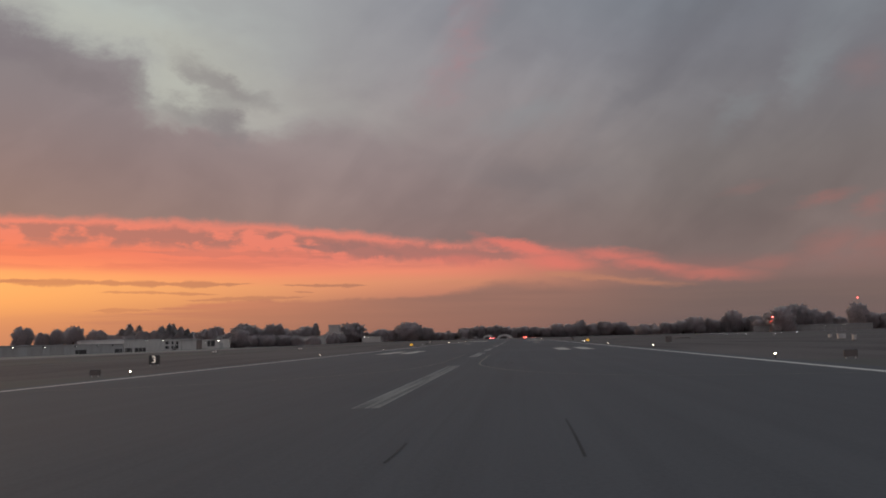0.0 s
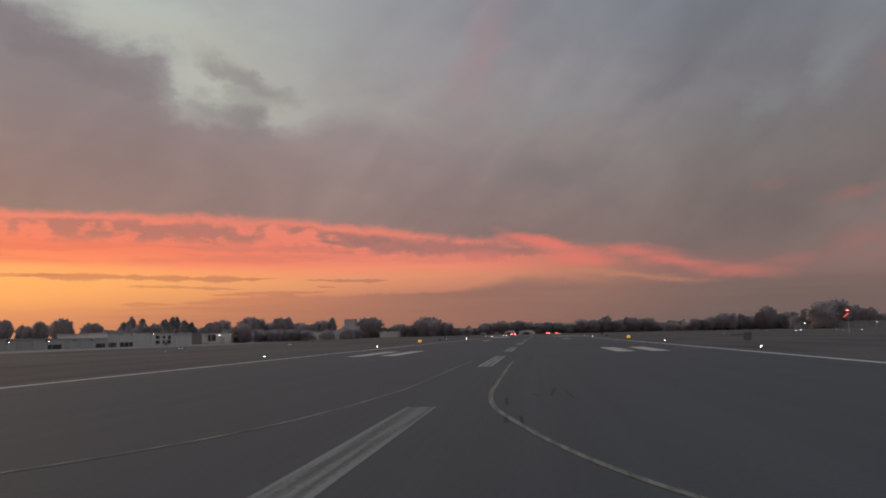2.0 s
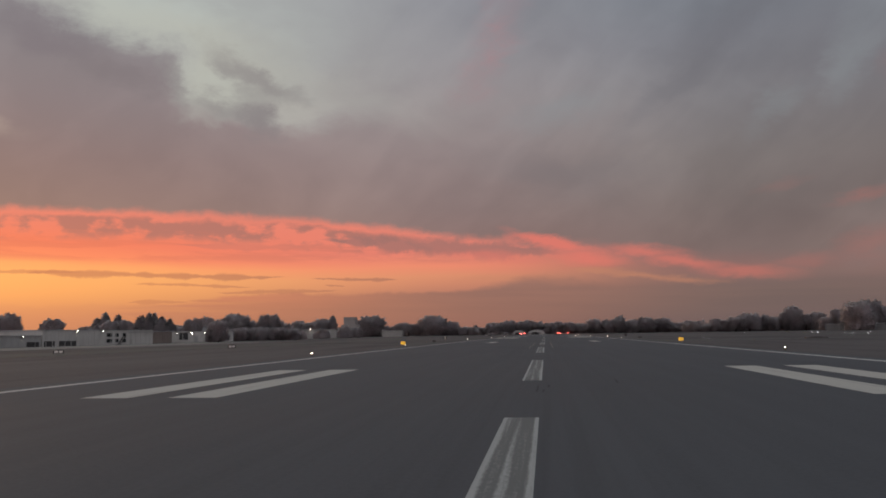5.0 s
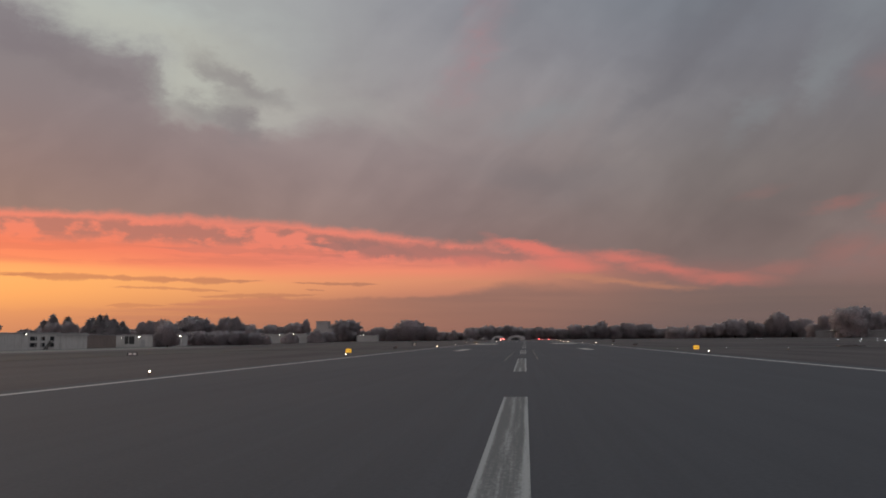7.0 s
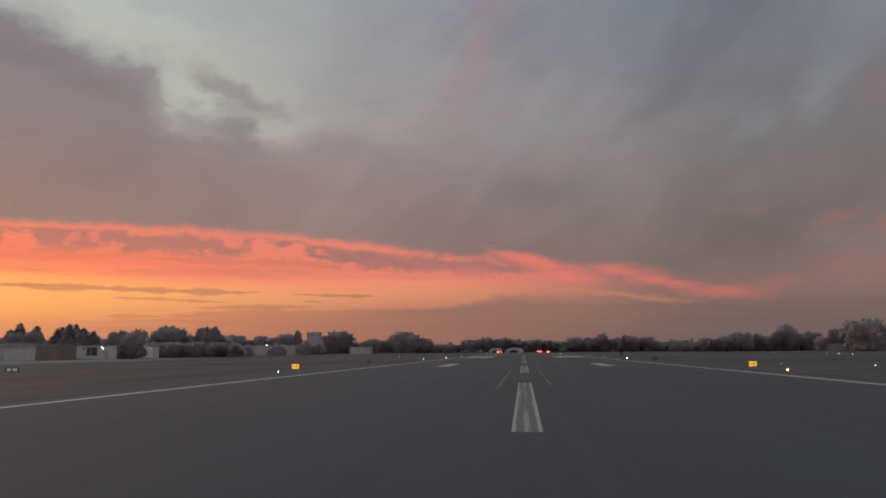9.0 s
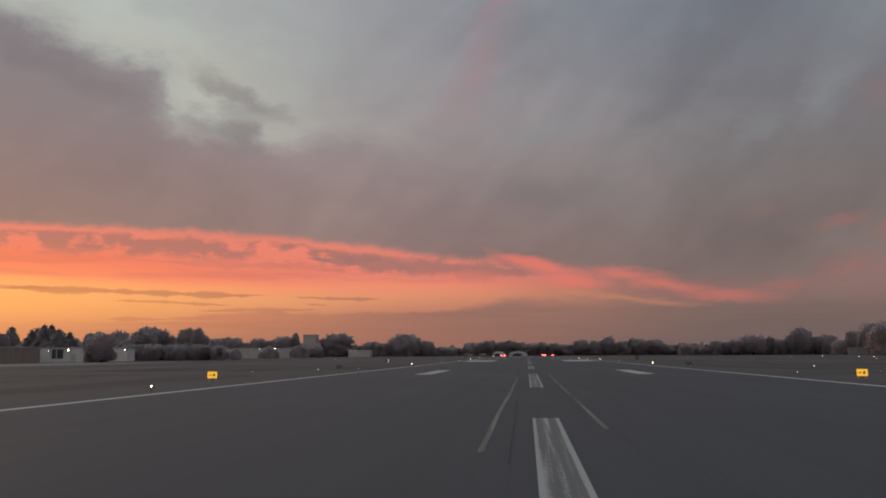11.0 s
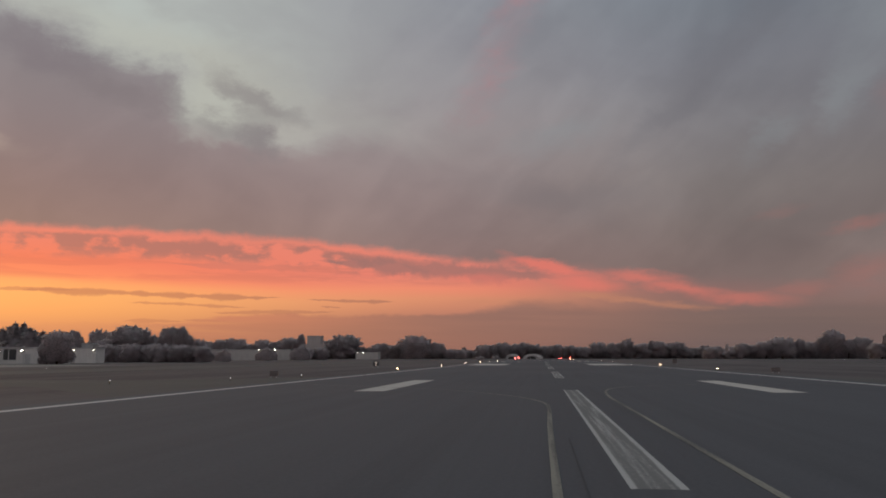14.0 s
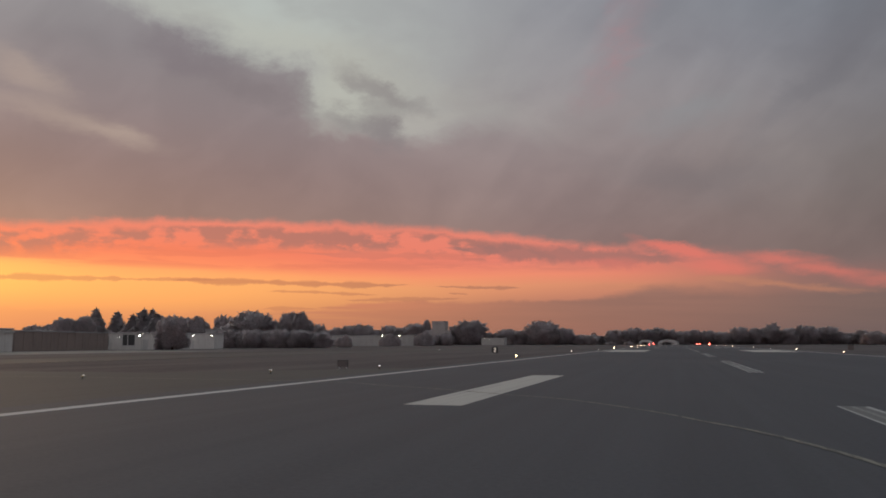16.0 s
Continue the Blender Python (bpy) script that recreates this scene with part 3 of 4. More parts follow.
for points, wide in LEAD_OFF_SOUTH + LEAD_OFF_NORTH:
    structure("taxi_line", ribbon(points, wide, 0.008), yellow_paint, "faded yellow lead-off line curving off the runway", "runway marking")


structure("paving_joint", ribbon([(-1.0, 82), (-1.04, 93), (-1.1, 104), (-1.12, 126)], 0.04, 0.006), joint_tar, "thin dark tar joint along the asphalt", "paving joint")
# short black tyre marks and scuffs near the exit and the centre line
scuff = make_paint("tyre_rubber", (0.018, 0.018, 0.02, 1), (0.036, 0.038, 0.044, 1), 0.46)
for x0, y0, x1, y1, wide in ((2.43, -58.2, 2.52, -60.0, 0.1), (2.81, -58.5, 2.89, -60.1, 0.09), (2.25, -53.1, 2.37, -55.5, 0.1), (3.07, -51.4, 3.25, -52.5, 0.1), (3.83, -49.1, 3.67, -52.4, 0.1), (4.22, -50.7, 4.37, -53.9, 0.09),
                             (1.13, -44.8, 1.21, -46.3, 0.08), (1.46, -44.5, 1.49, -46.5, 0.09), (0.25, 3.2, 0.27, 6.3, 0.07), (0.68, 5.4, 0.70, 7.0, 0.08), (0.46, 2.9, 0.50, 4.2, 0.07), (3.50, 7.6, 3.64, 10.6, 0.08),
                             (5.84, -96.0, 5.78, -102.3, 0.06), (2.41, -100.1, 2.38, -102.7, 0.06), (-2.05, 111.6, -1.95, 113.3, 0.12)):
    structure("tyre_mark", ribbon([(x0, y0), ((x0 + x1) / 2 + 0.02, (y0 + y1) / 2), (x1, y1)], wide, 0.006), scuff, "black rubber tyre mark on the asphalt", "tyre mark")


# ---- lights along the runway ----
def edge_light(m, lens_mat, lens_word, group, r=0.052, h=0.36):
    t = thing("runway_light", m, f"small runway light with {lens_word} lens in the grass", "runway light", group)
    part("base_plate", tube(0, 0, 0, 0.03, 0.1), dark_metal, t)
    part("stem", tube(0, 0, 0.03, h - 0.14, 0.025), dark_metal, t)
    part("collar", tube(0, 0, h - 0.14, h - 0.08, 0.04, 0.055), fixture_yellow, t)
    part("lens", dome(0, 0, h - 0.05, r), lens_mat, t, f"glowing {lens_word} lens", True)
    return t


kinds = [edge_light(pose(-24.25, -58.4, -0.06), lamp_white, "warm white", "runway edge lights"),
         edge_light(pose(-24.25, 229.8, -0.06), lamp_amber, "amber", "runway edge lights", 0.085)]
for k in range(-3, 16):
    for side in (-1, 1):
        y = 57.35 * k + (3.8 if side > 0 and k == -1 else 0)
        if side < 0 and k in (-1, 4) or k == 3:
            continue
        copy_thing(kinds[0 if k < 4 else 1], pose(side * 24.25, y, -0.06))
for x in (-27.0, -23.2, 15.0, 17.5, 25.6):
    t = thing("runway_end_light", pose(x, 885, -0.06), "red light unit at the far end of the runway", "runway light", "runway end lights")
    part("housing", box(-0.5, 0.5, -0.3, 0.5, 0.75, 1.6, 0.05), dark_metal, t)
    for lx in (-0.38, 0.38):
        part("leg", tube(lx, 0.1, 0, 0.8, 0.04), galvanised, t)
    bm = tube(0, 0, -0.04, 0.04, 0.4, None, 20)
    bm.transform(pose(0, -0.32, 1.18, 90))
    part("lens", bm, lamp_red, t, "glowing red lens")

BLUE = [(-35.5, 165.5), (-29.5, 175.2), (-26.1, 185.6), (-90, 435), (-131, 381), (-90, 300), (-90, 240), (-64, 330), (-64, 395),
        (27, 152), (41, 136), (42, 191), (36, 154), (61, 180), (128, 326), (131, 387), (151, 549), (150, 310), (145, 321), (145, 580), (147, 524), (149, 491),
        (133, 406), (127, 375), (136, 371), (103, 265), (146, 355), (121, 347), (113, 271), (106, 205), (128, 247), (174, 690), (-64, 60), (-90, 10), (-64, -20)]
taxi_kinds = {}
for x, y in BLUE:
    far = x > 0 and math.hypot(x, y - 60) > 170
    if far not in taxi_kinds:
        t = edge_light(pose(x, y, -0.06), lamp_blue, "bluish white", "taxiway lights", 0.085 if far else 0.026, 0.42 if far else 0.28)
        taxi_kinds[far] = tagged(t, "small taxiway light with bluish lens on a thin stem", "taxiway light")
    else:
        copy_thing(taxi_kinds[far], pose(x, y, -0.06))


# ---- signs ----
def letters(text, size):
    curve = bpy.data.curves.new("digit", "FONT")
    curve.body, curve.size, curve.align_x, curve.align_y, curve.extrude = text, size, "CENTER", "CENTER", 0.01
    temp = new("digit", curve)
    bpy.context.view_layer.update()
    me = bpy.data.meshes.new_from_object(temp.evaluated_get(bpy.context.evaluated_depsgraph_get()))
    bpy.data.objects.remove(temp)
    return me


def distance_sign(x, y, digit):
    t = thing("distance_sign", pose(x, y, -0.06), f"black square runway distance sign with lit white {digit}", "sign", "distance signs")
    part("panel", box(-0.62, 0.62, -0.12, 0.12, 0.12, 1.16, 0.03), dark_metal, t)
    for lx in (-0.45, 0.45):
        part("leg", tube(lx, 0, 0, 0.14, 0.05), galvanised, t)
    me = letters(digit, 1.1)
    me.transform(pose(0, -0.13, 0.64, 90))
    me.materials.append(lamp_digit)
    d = new("digit", me)
    d.parent = t
    d["label"] = f"lit white digit {digit}"


distance_sign(-36.75, -27.7, "3")
distance_sign(-37.4, 276.9, "2")


def taxi_sign(x, y, wide=0.92):
    t = thing("taxiway_sign", pose(x, y, -0.06), "small lit yellow taxiway sign with dark markings on short legs", "sign", "yellow taxiway signs")
    part("cabinet", box(-wide / 2, wide / 2, -0.1, 0.1, 0.22, 0.84, 0.025), dark_metal, t)
    part("face", box(-wide / 2 + 0.02, wide / 2 - 0.02, -0.112, -0.1, 0.24, 0.82), lamp_sign, t, "lit yellow face")
    part("marking_bar", box(-0.3, -0.06, -0.118, -0.112, 0.48, 0.56), dark_metal, t, "dark bar marking")
    part("marking_block", box(0.06, 0.24, -0.118, -0.112, 0.4, 0.64), brown_panel, t, "dark block marking")
    for lx in (-0.3, 0.3):
        part("leg", tube(lx, 0, 0, 0.23, 0.03), galvanised, t)


taxi_sign(-28.2, 134.4)
taxi_sign(27.1, 136.3)


def dark_sign(x, y, wide, high, word):
    t = thing("airfield_sign", pose(x, y, -0.06), f"unlit dark back of an airfield sign, {word}", "sign", "dark sign backs")
    part("panel", box(-wide / 2, wide / 2, -0.1, 0.1, 0.16, 0.16 + high, 0.03), brown_panel, t)
    part("rim", box(-wide / 2 - 0.02, wide / 2 + 0.02, -0.06, 0.06, 0.16 + high, 0.2 + high, 0.01), dark_metal, t)
    for lx in (-0.35 * wide, 0.35 * wide):
        part("leg", tube(lx, 0, 0, 0.18, 0.04), galvanised, t)


dark_sign(27.4, -59.4, 0.9, 0.42, "short and low")
dark_sign(-26.2, -59.9, 0.8, 0.35, "short and low")
dark_sign(36.0, 51.5, 1.25, 1.15, "square and tall")
dark_sign(-29.0, 185.5, 0.85, 0.45, "short and low")
dark_sign(28.0, 213.0, 1.1, 0.45, "short and low")
dark_sign(37.0, 347.0, 1.3, 1.2, "square and tall")

def panel_sign(x, y, rz, count):
    t = thing("location_sign", pose(x, y, -0.06, 0, 0, rz), "low dark airfield sign with pale lit panels", "sign", "pale panel signs")
    half = 0.33 * count + 0.1
    part("cabinet", box(-half, half, -0.12, 0.12, 0.1, 0.62, 0.03), dark_metal, t)
    for k in range(count):
        x0 = -half + 0.16 + 0.66 * k
        part("panel", box(x0, x0 + 0.5, -0.135, -0.12, 0.18, 0.54), lamp_panel, t, "pale lit panel")
    for lx in (-half + 0.25, half - 0.25):
        part("leg", tube(lx, 0, 0, 0.12, 0.04), galvanised, t)


panel_sign(-63.2, 131, 25, 2)
panel_sign(-76.0, 92, 35, 2)

# lit windsock and its pole
t = thing("windsock", pose(89.4, 155, -0.06), "lit red windsock hanging from a pole with a red top light", "windsock")
part("pole", tube(0, 0, 0, 5.6, 0.09, 0.06), galvanised, t)
part("hoop", tube(0, 0, 5.35, 5.42, 0.36, None, 16), galvanised, t)
bm = bmesh.new()
rings = []
for k in range(9):
    s = k / 8
    cx, cz, r = -0.1 - 0.9 * s, 5.35 - 0.75 * s ** 0.8, 0.44 - 0.16 * s
    ring = [bm.verts.new((cx + 0.4 * r * math.cos(a), r * math.sin(a), cz + r * math.cos(a) * 0.9)) for a in [2 * math.pi * j / 12 for j in range(12)]]
    if rings:
        for j in range(12):
            bm.faces.new((rings[-1][j], rings[-1][(j + 1) % 12], ring[(j + 1) % 12], ring[j]))
    rings.append(ring)
part("sock", bm, sock_lit, t, "red cloth cone lit from inside", True)
part("top_light", dome(0, 0, 6.3, 0.2), lamp_red, t, "red top light", True)
part("light_stem", tube(0, 0, 5.6, 6.25, 0.04), galvanised, t)

# mast with a red light behind the trees
t = thing("antenna_mast", pose(425, 900, -0.06), "thin lattice mast with a red light on top", "mast")
bm = bmesh.new()
for a in range(3):
    ang = 2 * math.pi * a / 3
    add_tube(bm, 0.6 * math.cos(ang), 0.6 * math.sin(ang), 0, 37.5, 0.1, 0.06, 6)
part("lattice", bm, galvanised, t)
bm = bmesh.new()
for k in range(24):
    add_tube(bm, 0, 0, 0.7 + k * 1.55, 0.78 + k * 1.55, 0.62, None, 3)
part("brace", bm, galvanised, t)
part("beacon", dome(0, 0, 38, 0.55), lamp_red, t, "red beacon", True)


# ---- buildings ----
def house(name, m, long, deep, high, wall_mat, label, roof_over=0.3, pitch=0.0, category="building"):
    """A block whose front lies on its local -y side, from x = 0 to long."""
    t = thing(name, m, label, category)
    part("wall", box(0, long, 0, deep, 0, high), wall_mat, t)
    bm = box(-roof_over, long + roof_over, -roof_over, deep + roof_over, high, high + 0.35, 0.05)
    if pitch:
        for v in bm.verts:
            if v.co.z > high + 0.2:
                v.co.z += pitch * (1 - abs(v.co.y - deep / 2) / (deep / 2 + roof_over))
    part("roof", bm, roof_metal, t, "weathered sheet roof")
    return t


def ribs(t, long, high, step, mat, z0=0.2):
    x = step / 2
    while x < long:
        part("siding_rib", box(x - 0.12, x + 0.12, -0.09, 0.0, z0, high - 0.15), mat, t)
        x += step


def opening(t, name, x0, x1, z0, z1, mat, frame_mat=None):
    o = part(name, box(x0, x1, -0.04, 0.06, z0, z1), mat, t)
    if frame_mat:
        bm = bmesh.new()
        for a in ((x0 - 0.12, x0, z0, z1), (x1, x1 + 0.12, z0, z1), (x0 - 0.12, x1 + 0.12, z1, z1 + 0.12), (x0 - 0.12, x1 + 0.12, z0 - 0.12, z0)):
            add_box(bm, a[0], a[1], -0.09, 0.02, a[2], a[3])
        f = part("frame", bm, frame_mat, o)
    return o


def flood(x, y, z, rz=0.0, r=0.34):
    t = thing("floodlight", pose(x, y, z, 0, 0, rz), "bright white floodlight under the eaves of a building", "floodlight", "floodlights")
    part("bracket", box(-0.06, 0.06, -0.05, 0.7, -0.1, 0.0), dark_metal, t)
    part("housing", box(-0.4, 0.4, -0.12, 0.2, -0.3, 0.3, 0.06), dark_metal, t)
    part("lens", dome(0, -0.15, -0.1, 0.75 * r), lamp_flood, t, "glowing white lens", True)


# white hangar with an office end, nearest on the left; its front runs along the apron
A, B = Vector((-170.5, 228, 0)), Vector((-162.6, 290, 0))
yaw = math.degrees(math.atan2(B.y - A.y, B.x - A.x))
hm = pose(A.x, A.y, -0.06, 0, 0, yaw)
long = (B - A).length
t = house("hangar", hm, long, 24, 5.5, white_wall, "long white metal hangar with an office end and dark windows", 0.25, 1.2, "hangar")
ribs(t, long, 5.5, 3.1, white_wall)
for x, w in ((33.2, 3.2), (38.3, 2.0), (42.8, 2.2)):
    for z in (1.0, 3.2):
        opening(t, "window", x, x + w, z, z + 1.35, glass, grey_wall)
opening(t, "door", 47.4, 48.6, 0.05, 2.15, pale_wall, white_wall)
for x in (4, 13, 22):
    opening(t, "hangar_door", x, x + 7.4, 2.1, 4.3, white_wall, white_wall)
# dark panels on the closed wall stand in for the shade of open bays
for x0, x1 in ((0.6, 5.8), (7.6, 16.6)):
    opening(t, "open_bay", x0, x1, 0.05, 1.9, dark_metal, white_wall)
part("eaves_board", box(45.6, long + 0.2, -0.5, -0.3, 4.75, 5.1, 0.02), grey_wall, t, "dull brownish eaves board")
stair = bmesh.new()
for k in range(14):
    add_box(stair, 39.6 + 0.22 * k, 39.9 + 0.22 * k, -1.3, -0.1, 0.2 * k + 0.1, 0.2 * k + 0.16)
for s in (-1.3, -0.15):
    bm2 = box(0, 4.6, s - 0.04, s + 0.04, -0.12, 0.12)
    bm2.transform(pose(39.6, 0, 0.1, 0, -42, 0))
    tmp = bpy.data.meshes.new("rail")
    bm2.to_mesh(tmp)
    bm2.free()
    stair.from_mesh(tmp)
    bpy.data.meshes.remove(tmp)
part("outside_stair", stair, dark_metal, t, "dark steel outside stair")
# low wing to the left with small lamps
A2 = Vector((-173.5, 100, 0))
t = house("hangar_row", pose(A2.x, A2.y, -0.06, 0, 0, 88.6), 127, 16, 3.6, grey_wall, "long low grey row of hangars behind the apron", 0.3, 0.8, "hangar")
ribs(t, 127, 3.6, 8.0, grey_wall)
for k in range(6):
    opening(t, "hangar_door", 3 + 14 * k, 11.5 + 14 * k, 0.05, 2.9, pale_wall, grey_wall)
# more dark panels painted as the shade inside open bays
for x0, x1 in ((89.5, 97.5), (119.6, 126)):
    opening(t, "open_bay", x0, x1, 0.05, 1.7, dark_metal, grey_wall)
for y, z in ((217, 3.3), (204.8, 3.2), (188.6, 3.1), (168, 3.1), (150, 3.1)):
    flood(-173.5 + (y - 100) * 0.0244 + 0.62, y, z, 90, 0.15)
flood(-166.08, 258, 5.3, 82.7, 0.2)
flood(-167.87, 244, 5.3, 82.7, 0.2)

brown_wall = make_wall("brown_sheet_siding", (0.27, 0.21, 0.185, 1), (0.21, 0.165, 0.148, 1))
A3, B3 = Vector((-176.5, 303, 0)), Vector((-184.5, 352, 0))
t = house("brown_shed", pose(A3.x, A3.y, -0.06, 0, 0, math.degrees(math.atan2(B3.y - A3.y, B3.x - A3.x))), (B3 - A3).length, 12, 5.4, brown_wall, "long plain brown shed with a flat roof", 0.2, 0.0, "shed")
ribs(t, 49, 5.4, 4.1, brown_wall)
for x in (6, 22, 38):
    opening(t, "door", x, x + 4.2, 0.05, 3.6, brown_wall, brown_wall)
t = house("white_shed", pose(-191.7, 358, -0.06), 23.5, 16, 5.4, white_wall, "white shed with a dark doorway and a floodlight", 0.25, 0.0, "shed")
ribs(t, 23.5, 5.4, 2.9, white_wall)
opening(t, "doorway", 8.2, 12.9, 1.5, 5.0, dark_metal, grey_wall)
opening(t, "side_door", 15.4, 18.2, 0.05, 3.4, grey_wall, white_wall)
opening(t, "window", 1.2, 2.6, 1.2, 4.6, dark_metal, grey_wall)
flood(-176.4, 357.5, 4.6, r=0.34)
flood(-184.6, 357.5, 4.3, r=0.16)
flood(-169.8, 357.5, 4.7, r=0.22)
t = house("white_shed", pose(-188.6, 399, -0.06), 14.4, 6.5, 5.7, white_wall, "plain white shed with two floodlights under its roof edge", 0.25, 0.0, "shed")
ribs(t, 14.4, 5.7, 3.0, white_wall)
opening(t, "door", 2.5, 5.5, 0.05, 3.2, grey_wall, white_wall)
flood(-174.9, 398.5, 5.1, r=0.26)
flood(-183.2, 398.5, 5.1, r=0.24)
t = house("long_building", pose(-277, 705, -0.06), 83, 30, 8.2, pale_wall, "long pale industrial building with floodlit front", 0.3, 0.0)
ribs(t, 83, 8.2, 6.9, pale_wall, 0.1)
opening(t, "door", 20, 27, 0.05, 5.0, grey_wall, pale_wall)
opening(t, "door", 58, 63, 0.05, 5.0, grey_wall, pale_wall)
flood(-219.5, 704.5, 8.0, r=0.45)
flood(-206.4, 704.5, 8.0, r=0.45)
t = house("low_building", pose(-330, 690, -0.06), 44, 20, 5.5, pale_wall, "low pale building among trees", 0.3)
ribs(t, 44, 5.5, 5.5, pale_wall)
t = house("tower_block", pose(-226, 855, -0.06), 13, 12, 22.8, tower_wall, "plain grey tower block above the trees", 0.1)
part("lower_wing", box(-1.5, 19, -6, 0, 0, 14.5, 0.1), tower_wall, t, "lower pale wing")
part("lean_to", box(-7, -0.1, 1, 11, 0, 12.0, 0.1), tower_wall, t)
t = house("roof_hut", pose(-224, 470, 6.4, 0, 0, 12), 8, 6, 2.4, grey_wall, "small grey upper storey among trees", 0.3, 1.0, "building")
t = house("far_hall", pose(-212, 1000, -0.06), 26, 14, 8.0, pale_wall, "far pale hall with two lights", 0.3)
ribs(t, 26, 8.0, 4.3, pale_wall)
flood(-209, 999.5, 7.4, r=0.36)
flood(-203, 999.5, 7.4, r=0.36)
t = house("long_hangar", pose(240, 697, -0.06, 0, 0, -19), 104, 12, 5.7, dull_wall, "long pale hangar before dark trees", 0.3, 1.5, "hangar")
ribs(t, 104, 5.7, 6.5, dull_wall)
for k in range(4):
    opening(t, "hangar_door", 26 + 20 * k, 40 + 20 * k, 0.05, 4.6, dull_wall, dull_wall)


def arch_hangar(x0, x1, y, high):
    t = thing("arched_hangar", pose((x0 + x1) / 2, y, -0.06), "white arched fabric hangar with an open dark front", "hangar", "arched hangars")
    half, bm, last = (x1 - x0) / 2, bmesh.new(), None
    for k in range(17):
        a = math.pi * k / 16
        rows = []
        for yy in (0, 34):
            for r in (1.0, 0.93):
                rows.append(bm.verts.new((-half * r * math.cos(a), yy, high * r * math.sin(a) ** 0.8)))
        if last:
            for i, j in ((0, 1), (1, 3), (3, 2), (2, 0)):
                bm.faces.new((last[i], last[j], rows[j], rows[i]))
        last = rows
    bmesh.ops.recalc_face_normals(bm, faces=bm.faces)
    part("arch_shell", bm, fabric, t, "white arched shell", True)
    bm, last = bmesh.new(), None
    for k in range(17):
        a = math.pi * k / 16
        rows = [bm.verts.new((-half * r * math.cos(a) - (0.14 * half if r < 0.8 else 0), yy, high * r * math.sin(a) ** 0.8)) for yy in (0.3, 0.6) for r in (0.95, 0.45)]
        if last:
            for i, j in ((0, 1), (1, 3), (3, 2), (2, 0)):
                bm.faces.new((last[i], last[j], rows[j], rows[i]))
        last = rows
    bmesh.ops.recalc_face_normals(bm, faces=bm.faces)
    part("front_panel", bm, fabric, t, "white fabric front round a dark mouth", True)
    part("back_wall", box(-half * 0.9, half * 0.9, 33, 33.4, 0, high * 0.7), grey_wall, t)
    # dark panels set inside the mouth as the arch's inner shade
    for k in range(3):
        part("door_leaf", box(-half * 0.8 + k * half * 0.55, -half * 0.3 + k * half * 0.55, 1.0, 1.2, 0, high * 0.62), dark_metal, t)


arch_hangar(-43.5, -28.0, 1050, 6.0)
arch_hangar(-23.0, 0.5, 1050, 6.2)

# white equipment cabinets on the grass to the right
for x, y, w, h in ((65.7, 40, 1.35, 1.0), (60.9, 22.4, 0.45, 0.9), (71.9, 61.8, 0.5, 0.75)):
    t = thing("equipment_cabinet", pose(x, y, -0.06), "white equipment cabinet standing on the grass", "cabinet", "equipment cabinets")
    part("body", box(-w / 2, w / 2, -0.4, 0.4, 0.12, h, 0.04), white_wall, t)
    part("plinth", box(-w / 2 - 0.1, w / 2 + 0.1, -0.5, 0.5, 0, 0.12), apron_concrete, t)
    part("lid", box(-w / 2 - 0.08, w / 2 + 0.08, -0.46, 0.46, h, h + 0.07, 0.02), galvanised, t)
    part("door", box(-w / 2 + 0.1, w / 2 - 0.1, -0.425, -0.4, 0.3, h - 0.12), galvanised, t)


# lamp posts at the edge of the far apron
def lamp_post(x, y, high, r):
    t = thing("lamp_post", pose(x, y, -0.06), "slim grey steel lamp post with a lit white head", "lamp post", "lamp posts")
    part("foot", tube(0, 0, 0, 0.25, 0.16), galvanised, t)
    part("pole", tube(0, 0, 0.25, high - 0.2, 0.07, 0.045), galvanised, t)
    part("arm", box(-0.04, 0.04, -0.8, 0.05, high - 0.24, high - 0.16, 0.01), galvanised, t)
    part("hood", box(-0.24, 0.24, -1.1, -0.5, high - 0.17, high - 0.02, 0.03), dark_metal, t)
    part("lens", dome(0, -0.85, high - 0.22, r), lamp_flood, t, "glowing white lens", True)


for x, y, high, r in [(239, 662, 5.5, 0.26), (226.5, 480, 4.3, 0.24), (238, 489, 4.3, 0.14), (242.5, 491, 4.4, 0.12), (245.5, 492, 4.4, 0.16)]:
    lamp_post(x, y, high, r)
t = thing("drain_cover", pose(62.5, 167.5, -0.06), "low dark raised drain cover in the mown grass", "drain cover")
part("kerb_block", box(-2.4, 2.4, -0.9, 0.9, 0, 0.22, 0.04), brown_panel, t)
part("lid", box(-1.0, 1.0, -0.6, 0.6, 0.22, 0.3, 0.02), dark_metal, t, "dark steel lid")


# ---- trees ----
def ball(level):
    bm = bmesh.new()
    bmesh.ops.create_icosphere(bm, subdivisions=level, radius=1.0)
    shell, tris = np.array([v.co[:] for v in bm.verts]), np.array([[v.index for v in f.verts] for f in bm.faces])
    bm.free()
    return shell, tris


SHELL, SHELL_FACES = ball(5)
NEAR = np.exp((SHELL @ SHELL.T - 1) / 0.012)
NEAR /= NEAR.sum(1)[:, None]


